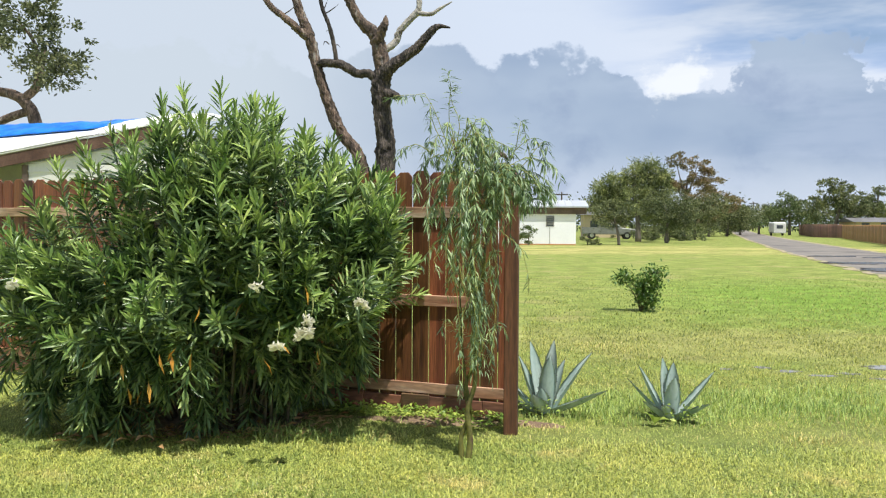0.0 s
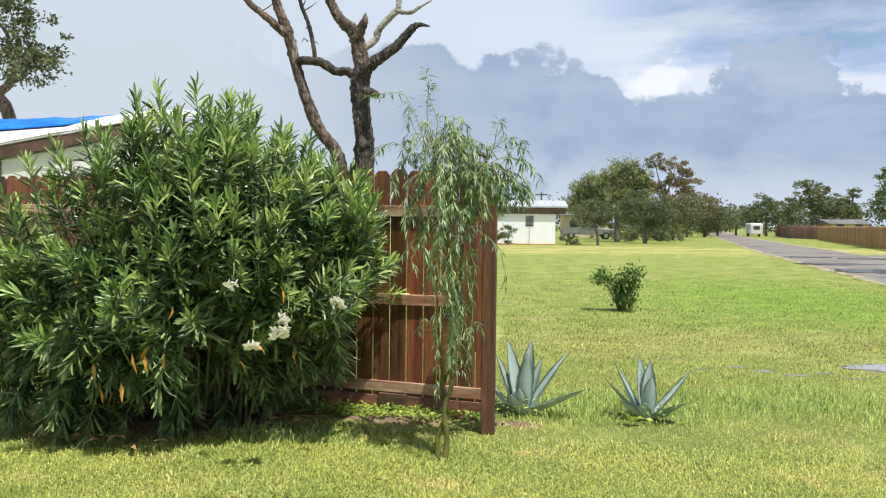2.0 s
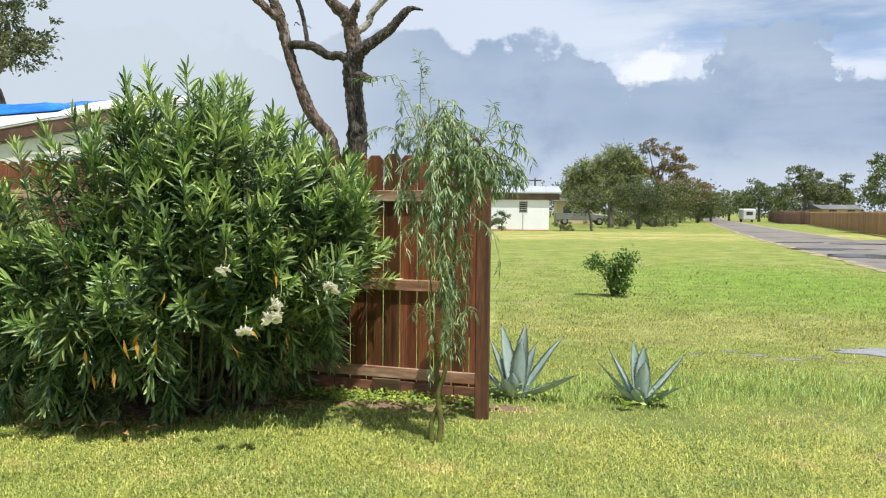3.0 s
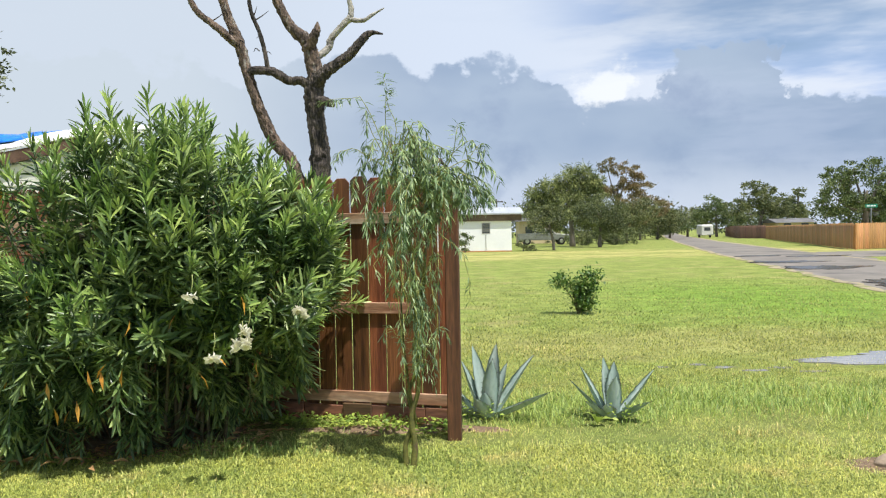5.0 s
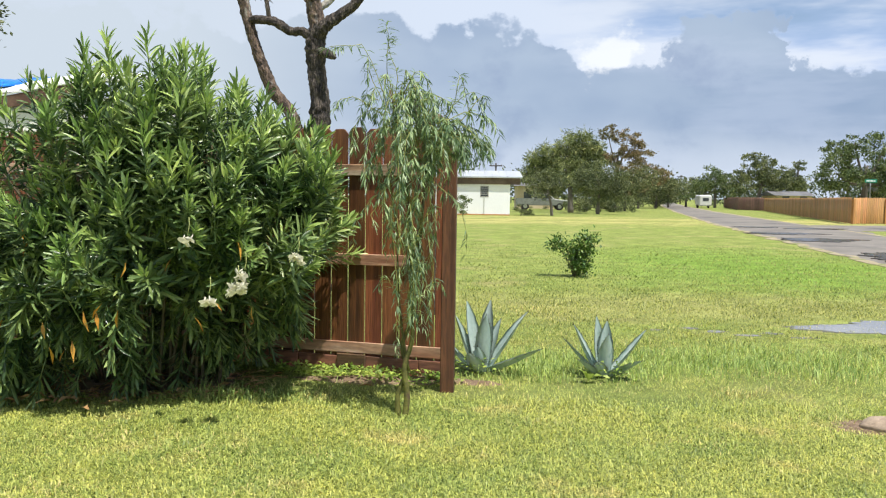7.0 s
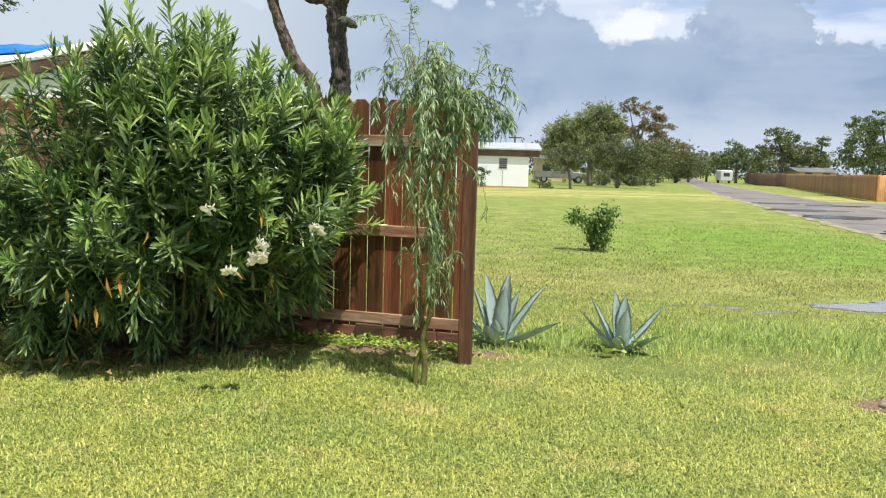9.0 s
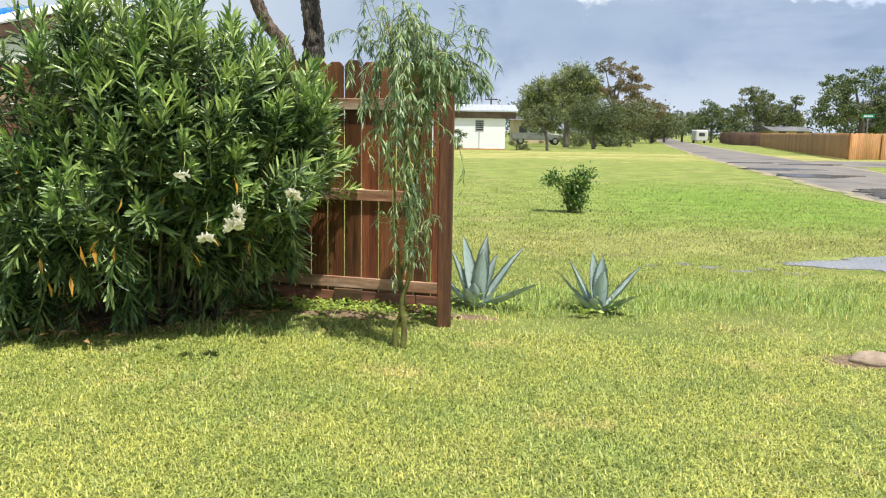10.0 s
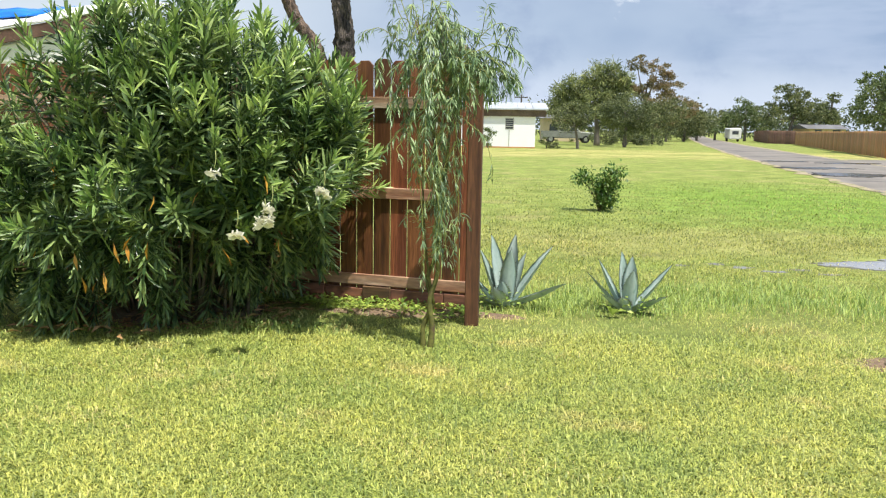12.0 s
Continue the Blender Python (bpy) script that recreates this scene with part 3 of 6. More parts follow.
PUDDLES = [(5.15, 8.95, 1.35, 0.55, 1.3), (2.5, 8.75, 0.10, 0.06, 2.2), (2.72, 8.55, 0.12, 0.07, 5.2), (3.0, 8.35, 0.16, 0.05, 4.1), (3.3, 8.5, 0.12, 0.06, 6.3), (2.1, 8.6, 0.08, 0.05, 7.7), (3.55, 8.25, 0.15, 0.05, 9.1)]
for p in PUDDLES:
    puddle(*p, 0.0 if p[2] > 1 else -0.007)
for cx, cy, rx, ry, sd, tn in ((11.3, 19.8, 1.35, 2.5, 3.3, -0.2), (14.3, 20.5, 0.9, 1.7, 8.1, 0.2), (12.6, 28.4, 1.7, 1.2, 5.2, 0.1), (13.6, 33.5, 1.5, 0.9, 9.7, 0.0), (17.2, 39.6, 1.9, 0.7, 7.7, 0.3),
                             (14.9, 41.0, 1.3, 0.8, 2.8, 0.2)):
    puddle(cx, cy, rx, ry, sd, 0.038, tn, "dark rain puddle on the worn asphalt")

# ---- board fence ----
FA = radians(15)
FE = Vector((math.cos(FA), -math.sin(FA), 0))         # along the fence
FN = Vector((-math.sin(FA), -math.cos(FA), 0))        # towards the lawn
F0 = Vector((-0.1, 6.1, 0))
fence = thing("board_fence", F0, "tall red-brown stained cedar privacy fence", "fence")


def fence_pose(s, z, out=0.0):
    """s metres leftwards from the fence's free end, out metres towards the lawn; relative to the fence."""
    p = -FE * s + FN * out
    return Matrix.Translation((p.x, p.y, z)) @ Matrix.Rotation(-FA, 4, "Z")


def picket_mesh(h, lean):
    w, t, c = 0.0682, 0.0085, 0.032
    bm = bmesh.new()
    prof = [(-w, 0), (w, 0), (w, h - c * 1.1), (w - c, h), (-w + c, h), (-w, h - c * 1.1)]
    f = bm.faces.new([bm.verts.new((x + lean * z, t, z)) for x, z in prof])
    ex = bmesh.ops.extrude_face_region(bm, geom=[f])
    bmesh.ops.translate(bm, verts=[v for v in ex["geom"] if isinstance(v, bmesh.types.BMVert)], vec=(0, -2 * t, 0))
    bmesh.ops.recalc_face_normals(bm, faces=bm.faces)
    bmesh.ops.bevel(bm, geom=list(bm.edges), offset=0.0022, segments=1, affect="EDGES")
    me = bpy.data.meshes.new("picket")
    bm.to_mesh(me)
    bm.free()
    me.materials.append(M["fence_wood"])
    return me


PICKETS = [picket_mesh(1.895 + d, l) for d, l in ((0.0, 0.0), (0.008, 0.0012), (-0.006, -0.001), (0.004, 0.0006), (-0.011, 0.0))]
for i in range(52):
    ob = part("picket", PICKETS[(i * 7 + i // 3) % 5], None, fence)
    ob.matrix_basis = fence_pose(0.052 + 0.1458 * i, 0.03 + 0.004 * math.sin(i * 2.3), -0.048)
for z, s0, tone in ((1.55, 0.16, 0), (0.842, 0.30, 1), (0.135, 0.045, 0)):
    s = s0
    while s < 7.4:
        ln_ = 2.42 if s > s0 else 1.9 + 0.2 * z
        rail = part("rail", boxed(-ln_ / 2 + 0.002, -0.0135, 0, ln_ / 2 - 0.002, 0.0135, 0.088, bevel=0.004), "rail_wood", None, "weathered sawn rail")
        rail.parent = fence
        rail.matrix_basis = fence_pose(s + ln_ / 2, z + (0.004 if s > s0 else 0), -0.0245)
        s += ln_
for s, l, z, h, out in ((0.02, 0.22, -0.02, 0.135, -0.026), (0.245, 0.60, -0.03, 0.145, -0.024), (0.68, 0.24, 0.02, 0.11, 0.006), (0.85, 0.42, -0.02, 0.125, -0.025), (1.28, 1.2, -0.03, 0.14, -0.024), (2.5, 2.4, -0.03, 0.14, -0.025), (4.92, 2.4, -0.03, 0.14, -0.024)):
    bd = part("kick_board", boxed(-l / 2, -0.014, 0, l / 2, 0.014, h, bevel=0.004), "old_wood", None, "damp worn kick board at the ground")
    bd.parent = fence
    bd.matrix_basis = fence_pose(s + l / 2, z, out) @ Matrix.Rotation(0.012 * math.sin(s * 9), 4, "Y")
end = part("end_post", boxed(-0.049, -0.049, -0.1, 0.049, 0.049, 1.86, bevel=0.005), "post_wood", None, "square end post")
end.parent = fence
end.matrix_basis = Matrix.Translation((0.006, -0.385, 0)) @ Matrix.Rotation(radians(-4), 4, "Z")
# added post, coloured dark to stand for the shadow strip by the end post
bp = part("back_post", boxed(-0.045, -0.045, -0.1, 0.045, 0.045, 1.80, bevel=0.005), "shaded_post_wood", None, "post behind the rails, its wood coloured dark for shade")
bp.parent = fence
bp.matrix_basis = fence_pose(0.055, 0, -0.112)

# ---- dead oak behind the fence ----
def dead_oak():
    t = thing("dead_tree", (-2.0, 10.5, 0), "leafless dead oak with broken limbs and furrowed grey bark", "tree")
    limbs = {
        "trunk": ("bark", [(-1.92, 10.5, -0.1, 0.17), (-1.9, 10.5, 1.2, 0.14), (-1.89, 10.5, 2.23, 0.128), (-1.89, 10.5, 2.57, 0.124), (-1.93, 10.5, 2.98, 0.115), (-1.95, 10.5, 3.35, 0.122), (-1.91, 10.5, 3.58, 0.105)]),
        "upright_limb": ("red_bark", [(-1.91, 10.5, 3.45, 0.105), (-1.97, 10.5, 3.80, 0.098), (-2.04, 10.5, 4.02, 0.088), (-2.22, 10.5, 4.18, 0.070), (-2.33, 10.5, 4.37, 0.062), (-2.43, 10.5, 4.59, 0.055), (-2.5, 10.5, 4.9, 0.045)]),
        "broken_stub": ("red_bark", [(-2.0, 10.45, 3.90, 0.07), (-1.91, 10.4, 4.07, 0.058), (-1.88, 10.4, 4.14, 0.05), (-1.87, 10.4, 4.24, 0.008)]),
        "spread_limb": ("bark", [(-1.93, 10.45, 3.42, 0.08), (-1.82, 10.4, 3.55, 0.082), (-1.68, 10.4, 3.65, 0.072), (-1.48, 10.4, 3.79, 0.064), (-1.33, 10.4, 3.95, 0.057), (-1.22, 10.4, 4.06, 0.044), (-1.13, 10.4, 4.08, 0.026), (-1.02, 10.4, 4.06, 0.009)]),
        "pale_limb": ("pale_bark", [(-1.97, 10.6, 3.79, 0.045), (-1.79, 10.7, 3.96, 0.045), (-1.73, 10.7, 4.11, 0.044), (-1.52, 10.7, 4.33, 0.043), (-1.47, 10.7, 4.44, 0.037), (-1.50, 10.7, 4.63, 0.030), (-1.56, 10.7, 4.9, 0.025)]),
        "pale_twig": ("pale_bark", [(-1.50, 10.7, 4.34, 0.034), (-1.38, 10.65, 4.31, 0.03), (-1.28, 10.6, 4.30, 0.026), (-1.17, 10.6, 4.37, 0.020), (-1.02, 10.6, 4.45, 0.008)]),
        "cross_limb": ("bark", [(-1.93, 10.5, 3.34, 0.07), (-2.10, 10.5, 3.49, 0.058), (-2.29, 10.5, 3.51, 0.055), (-2.48, 10.5, 3.62, 0.058), (-2.72, 10.55, 3.66, 0.056), (-2.87, 10.6, 3.65, 0.05)]),
        "leaning_trunk": ("red_bark", [(-2.0, 10.58, 1.0, 0.10), (-2.13, 10.6, 1.95, 0.088), (-2.21, 10.6, 2.20, 0.084), (-2.30, 10.6, 2.46, 0.082), (-2.51, 10.6, 2.73, 0.077), (-2.64, 10.6, 3.00, 0.075), (-2.74, 10.6, 3.27, 0.070), (-2.86, 10.6, 3.65, 0.068), (-2.94, 10.6, 3.99, 0.067), (-3.05, 10.6, 4.26, 0.064), (-3.16, 10.6, 4.60, 0.055), (-3.2, 10.6, 4.9, 0.05)]),
        "outer_limb": ("red_bark", [(-2.93, 10.6, 3.98, 0.05), (-3.03, 10.55, 4.05, 0.05), (-3.14, 10.5, 4.16, 0.048), (-3.30, 10.5, 4.29, 0.043), (-3.46, 10.5, 4.42, 0.040), (-3.57, 10.5, 4.60, 0.034), (-3.68, 10.5, 4.85, 0.03)]),
        "thin_limb": ("bark", [(-2.56, 10.52, 3.63, 0.032), (-2.57, 10.5, 3.75, 0.028), (-2.60, 10.5, 3.93, 0.027), (-2.66, 10.5, 4.15, 0.026), (-2.75, 10.5, 4.38, 0.025), (-2.79, 10.5, 4.58, 0.022), (-2.85, 10.5, 4.9, 0.018)]),
        "knob": ("bark", [(-1.87, 10.4, 3.23, 0.05), (-1.77, 10.3, 3.19, 0.055), (-1.69, 10.26, 3.15, 0.045), (-1.65, 10.25, 3.12, 0.02)]),
    }
    for name, (m, pts) in limbs.items():
        part(name, tube(pts, 30, 14, 0.12, True, 22.0, 0.34), m, t, smooth=True)
    r = random.Random(4)
    for (x, y, z) in ((-2.86, 10.5, 4.01), (-2.62, 10.5, 4.05), (-2.72, 10.5, 4.3), (-3.14, 10.5, 4.18), (-2.66, 10.5, 3.9), (-3.3, 10.5, 4.3), (-2.6, 10.5, 3.85), (-2.74, 10.5, 4.35)):
        a = r.uniform(-1, 1)
        l = r.uniform(0.12, 0.24)
        part("dead_twig", tube([(x, y, z, 0.009), (x + a * l * 0.6, y, z + l * 0.3, 0.007), (x + a * l, y + 0.03, z + l * r.uniform(-0.3, 0.9), 0.002)], 5, 3, 0.2), "bark", t)


dead_oak()


def dead_stump():
    t = thing("dead_stump", (-0.45, 9.5, 0), "broken dead tree stump behind the fence", "stump")
    part("trunk", tube([(-0.42, 9.5, -0.1, 0.14), (-0.44, 9.5, 1.2, 0.11), (-0.47, 9.5, 2.0, 0.09), (-0.5, 9.5, 2.28, 0.06)], 10, 6, 0.16, True, 18.0), "bark", t, smooth=True)
    part("prong", tube([(-0.52, 9.5, 2.15, 0.045), (-0.56, 9.5, 2.38, 0.04), (-0.575, 9.5, 2.5, 0.03), (-0.60, 9.5, 2.62, 0.008)], 8, 5, 0.2, True, 18.0), "bark", t, smooth=True)
    part("prong", tube([(-0.48, 9.5, 2.15, 0.05), (-0.40, 9.5, 2.30, 0.04), (-0.30, 9.5, 2.33, 0.03), (-0.22, 9.5, 2.26, 0.01)], 8, 5, 0.2, True, 18.0), "red_bark", t, smooth=True)


dead_stump()

# ---- leafy crowns ----
def crown(blobs, n, size, aspect=0.5, hang=0.0, seed=0, gaps=0.35):
    """Leaf sprays in many small clumps spread over ellipsoids (cx, cy, cz, rx, ry, rz), so that the outline is ragged and sky shows between."""
    g = np.random.default_rng(seed)
    vol = np.array([b[3] * b[5] for b in blobs])
    Ps, Ds = [], []
    for b, k in zip(blobs, (vol / vol.sum() * n).astype(int)):
        m = max(6, int(26 * (1.25 - gaps) * math.sqrt(b[3] * b[5])))
        d = unit(g.normal(0, 1, (m, 3)))
        rr = g.uniform(0.25, 1.12, m) ** 0.7
        C = np.array(b[:3]) + d * rr[:, None] * np.array(b[3:])
        r = min(b[3], b[5]) * g.uniform(0.14, 0.36, m) * (1.15 - 0.5 * gaps)
        w = r ** 2 / (r ** 2).sum()
        i = g.choice(m, k, p=w)
        q = g.normal(0, 0.55, (k, 3)) * np.array([1.15, 1.0, 0.7 + 0.35 * hang])
        P = C[i] + q * r[i][:, None]
        P[:, 2] -= 0.25 * hang * r[i] * np.abs(g.normal(0, 1, k))
        D = g.normal(0, 0.75, (k, 3)) + 0.7 * d[i] + 0.4 * unit(q)
        D[:, 2] += -hang + 0.1
        keep = P[:, 2] > 0.05
        Ps.append(P[keep])
        Ds.append(D[keep])
    P, D = np.vstack(Ps), np.vstack(Ds)
    return cards(P, D, size * g.uniform(0.6, 1.4, len(P)), size * aspect * g.uniform(0.7, 1.3, len(P)))


def tree(base, trunk_pts, blobs, n, size, leaf, label, aspect=0.5, hang=0.0, seed=1, limbs=(), gaps=0.35, bark="trunk", category="tree", name="tree"):
    t = thing(name, base, label, category)
    part("trunk", tube(trunk_pts, 8, 4, 0.2, True, 3.0), bark, t, smooth=True)
    for l in limbs:
        part("limb", tube(l, 7, 4, 0.2, True, 3.0), bark, t, smooth=True)
    part("crown", crown(blobs, n, size, aspect, hang, seed, gaps), leaf, t)
    return t


def auto_limbs(base, top, blobs, r):
    out = []
    for b in blobs:
        m = np.array(base) * 0.35 + np.array(top) * 0.65
        e = np.array(b[:3])
        mid = (m + e) / 2 + np.array([0, 0, -0.15 * abs(e[0] - m[0])])
        out.append([(*m, r), (*mid, r * 0.7), (*e, r * 0.3)])
    return out


def simple_tree(x, y, h, blobs, n, size, leaf, label, r=0.15, lean=0.0, **k):
    B = [(x + b[0], y + b[1], b[2], b[3], b[4], b[5]) for b in blobs]
    base, top = (x, y, -0.1), (x + lean, y, h)
    pts = [(x, y, -0.1, r * 1.3), (x + lean * 0.15, y, h * 0.35, r), (x + lean * 0.6, y, h * 0.7, r * 0.7), (*top, r * 0.3)]
    return tree((x, y, 0), pts, B, int(n * 1.8), size * 0.8, leaf, label, limbs=auto_limbs(base, top, B, r * 0.55), **k)


# live oak behind the tarped house
tree((-14.5, 22, 0), [(-14.3, 22, -0.1, 0.3), (-14.25, 22, 2.5, 0.25), (-14.35, 22, 4.4, 0.18), (-14.6, 22, 4.9, 0.17), (-14.95, 22, 5.2, 0.15), (-15.6, 22, 5.35, 0.14)],
     [(-14.2, 22, 6.1, 1.0, 1.0, 0.95), (-13.7, 22, 6.7, 0.9, 0.9, 0.75), (-14.9, 22, 7.3, 1.4, 1.2, 0.9), (-16.2, 22, 7.6, 1.3, 1.2, 1.4), (-13.5, 22, 5.8, 0.6, 0.6, 0.6), (-17.5, 22, 6.6, 1.5, 1.3, 1.4)],
     8600, 0.13, "oak_leaf", "live oak with grey limbs and ragged small leaves", 0.55, 0.15, 21,
     [[(-14.8, 22, 5.05, 0.13), (-14.35, 22, 5.4, 0.12), (-14.2, 22, 5.9, 0.11), (-14.0, 22, 6.5, 0.06)], [(-14.45, 22, 4.75, 0.13), (-15.1, 22, 4.6, 0.12), (-15.7, 22, 4.2, 0.12), (-16.2, 22, 3.0, 0.12)],
      [(-14.2, 22, 6.1, 0.06), (-14.4, 22, 6.8, 0.05), (-14.9, 22, 7.4, 0.03)]], 0.5, "red_bark", name="oak_tree")

# ---- house with the tarp ----
def tarp_house():
    h = thing("house", (-8, 18, 0), "low cream house, roof storm-damaged, covered with white felt and blue tarp", "house")
    x0, x1, y0, y1 = -10.0, -7.15, 15.0, 22.0

    def rake(x):
        return 3.05 + 0.175 * (x + 9.2) if x < -6.9 else 3.4525 - 0.16 * (x + 6.9)
    # gable wall
    bm = bmesh.new()
    prof = [(x0, 0), (x1, 0), (x1, rake(x1) - 0.26), (-6.9, rake(-6.9) - 0.26), (x0, rake(x0) - 0.26)]
    f = bm.faces.new([bm.verts.new((x, y0, z)) for x, z in prof])
    ex = bmesh.ops.extrude_face_region(bm, geom=[f])
    bmesh.ops.translate(bm, verts=[v for v in ex["geom"] if isinstance(v, bmesh.types.BMVert)], vec=(0, y1 - y0, 0))
    bmesh.ops.recalc_face_normals(bm, faces=bm.faces)
    part("wall", bm, "cream_wall", h, "cream painted board wall")
    for z in (2.5, 2.0, 1.5, 1.0):
        part("siding_batten", boxed(x0 + 0.03, y0 - 0.018, z, x1, y0 - 0.002, z + 0.03), "cream_wall", h)
    part("corner_board", boxed(x0 - 0.07, y0 - 0.03, 0, x0 + 0.05, y0 + 0.1, rake(x0) - 0.27), "dark_fascia", h, "dark brown corner board")
    part("porch_wall", boxed(-13.5, y0 + 0.9, 0, x0 - 0.08, y0 + 1.05, 2.75), "porch_grey", h, "recessed porch wall, coloured grey for its shade")

    def slab(name, xa, xb, yfront, yback, lo, hi, m, label):
        b = bmesh.new()
        n = 14
        top, bot = [], []
        for i in range(n + 1):
            x = xa + (xb - xa) * i / n
            z = rake(x)
            top.append((x, z + hi))
            bot.append((x, z + lo))
        loop = bot + top[::-1]
        fa = b.faces.new([b.verts.new((x, yfront, z)) for x, z in loop])
        e = bmesh.ops.extrude_face_region(b, geom=[fa])
        bmesh.ops.translate(b, verts=[v for v in e["geom"] if isinstance(v, bmesh.types.BMVert)], vec=(0, yback - yfront, 0))
        bmesh.ops.recalc_face_normals(b, faces=b.faces)
        return part(name, b, m, h, label)
    slab("fascia", -14.0, -7.0, y0 - 0.11, y0 - 0.06, -0.23, 0.0, "fascia", "peeling brown fascia board")
    slab("roof_deck", -14.0, -7.0, y0 - 0.06, y0 - 0.02, -0.10, -0.004, "dark_fascia", "brown roof deck edge")

    def roof_z(x, v):
        """v: 0 at the front edge, 1 at the level ridge behind."""
        return (rake(x) + 0.03) * (1 - v) + (3.80 + 0.04 * (x + 10)) * v

    def sheet(name, xa, xb, va, vb, m, label, base, amp, seed, lift):
        nx, ny = 54, 18
        V = []
        for j in range(ny + 1):
            for i in range(nx + 1):
                u, w = i / nx, j / ny
                x, v = xa + (xb - xa) * u, va + (vb - va) * w
                y = y0 - 0.13 + 3.2 * v
                e = min(u, 1 - u, w, 1 - w) * 6
                z = roof_z(x, v) + base + lift * min(1, e) ** 0.6 + amp * min(1, e + 0.2) * (noise.noise(Vector((x * 1.7, y * 1.1, seed))) + 0.6 * noise.noise(Vector((x * 5, y * 3, seed))))
                V.append((x, y, max(z, roof_z(x, v) + base * 0.6)))
        nn = nx + 1
        F = [(j * nn + i, j * nn + i + 1, (j + 1) * nn + i + 1, (j + 1) * nn + i) for j in range(ny) for i in range(nx)]
        ob = part(name, (V, F), m, h, label, smooth=True)
        md = ob.modifiers.new("thick", "SOLIDIFY")
        md.thickness = 0.02
    sheet("roof", -14.0, -7.0, 0.0, 1.0, "roof_white", "white roof felt", 0.0, 0.004, 1.0, 0.0)
    sheet("felt_lap", -14.0, -8.6, 0.0, 0.36, "roof_white", "lapped white felt with a torn edge", 0.035, 0.012, 3.0, 0.01)
    sheet("tarp", -14.0, -8.15, 0.74, 1.1, "tarp", "crumpled bright blue tarp", 0.06, 0.05, 2.0, 0.05)
    sheet("felt_bulge", -8.95, -7.02, 0.10, 1.0, "roof_white", "bulging white felt", 0.03, 0.05, 5.0, 0.14)
    part("back_roof", boxed(-14.0, y0 + 3.05, 2.7, -7.0, y0 + 7.5, 3.5), "roof_white", h)


tarp_house()
# ---- far white house ----
def far_house():
    h = thing("house", (0, 63, 0), "small white house with a grey metal roof and brown fascia", "house")
    x0, x1, y0, y1 = -5.5, 3.45, 60.0, 66.5
    wx0, wx1, wz0, wz1 = 1.22, 1.86, 1.34, 2.18
    for nm, a in (("wall", (x0, y0, 0, wx0, y0 + 0.15, 2.3)), ("wall", (wx1, y0, 0, x1, y0 + 0.15, 2.3)), ("wall", (wx0, y0, 0, wx1, y0 + 0.15, wz0)), ("wall", (wx0, y0, wz1, wx1, y0 + 0.15, 2.3)),
                  ("side_wall", (x1 - 0.15, y0 + 0.15, 0, x1, y1, 2.3)), ("side_wall", (x0, y0 + 0.15, 0, x0 + 0.15, y1, 2.3)), ("back_wall", (x0 + 0.15, y1 - 0.15, 0, x1 - 0.15, y1, 2.3))):
        part(nm, boxed(*a), "white_wall", h)
    part("plank_joint", boxed(1.50, y0 - 0.03, 0.02, 1.55, y0 - 0.002, 1.3), "frame_grey", h, "grey pipe on the wall")
    part("fascia", boxed(x0 - 0.6, y0 - 0.12, 2.3, x1 + 0.75, y0 + 0.05, 2.78), "dark_fascia", h, "brown weathered fascia")
    part("sill_plate", boxed(x0, y0 - 0.05, -0.05, x1, y0 - 0.003, 0.08), "tan_wood", h, "pale skirting at the ground")
    bm = bmesh.new()
    prof = [(y0 - 0.35, 2.78), (y0 - 0.35, 2.88), (y0 + 3.3, 3.42), (y1 + 0.4, 2.9), (y1 + 0.4, 2.78)]
    f = bm.faces.new([bm.verts.new((x0 - 0.7, y, z)) for y, z in prof])
    e = bmesh.ops.extrude_face_region(bm, geom=[f])
    bmesh.ops.translate(bm, verts=[v for v in e["geom"] if isinstance(v, bmesh.types.BMVert)], vec=(x1 - x0 + 1.6, 0, 0))
    bmesh.ops.recalc_face_normals(bm, faces=bm.faces)
    part("roof", bm, "roof_metal", h, "pale grey metal roof")
    for i in range(18):
        x = x0 - 0.6 + 0.55 * i
        b = bmesh.new()
        box(b, x - 0.02, -1.85, 0, x + 0.02, 1.85, 0.04, m=Matrix.Translation((0, y0 + 1.5, 3.157)) @ Matrix.Rotation(math.atan2(0.54, 3.65), 4, "X"))
        part("roof_seam", b, "roof_metal", h)
    w = part("window", boxed(wx0 + 0.05, y0 + 0.06, wz0 + 0.05, wx1 - 0.05, y0 + 0.075, wz1 - 0.05), "glass", h, "dark louvred window")
    for a in ((wx0, wz0, wx1, wz0 + 0.06), (wx0, wz1 - 0.06, wx1, wz1), (wx0, wz0 + 0.06, wx0 + 0.05, wz1 - 0.06), (wx1 - 0.05, wz0 + 0.06, wx1, wz1 - 0.06)):
        part("window_frame", boxed(a[0], y0 - 0.02, a[1], a[2], y0 + 0.06, a[3]), "frame_grey", w)
    for k in range(4):
        z = wz0 + 0.2 + 0.15 * k
        part("louvre", boxed(wx0 + 0.05, y0 + 0.0, z, wx1 - 0.05, y0 + 0.05, z + 0.045), "frame_grey", w)


far_house()


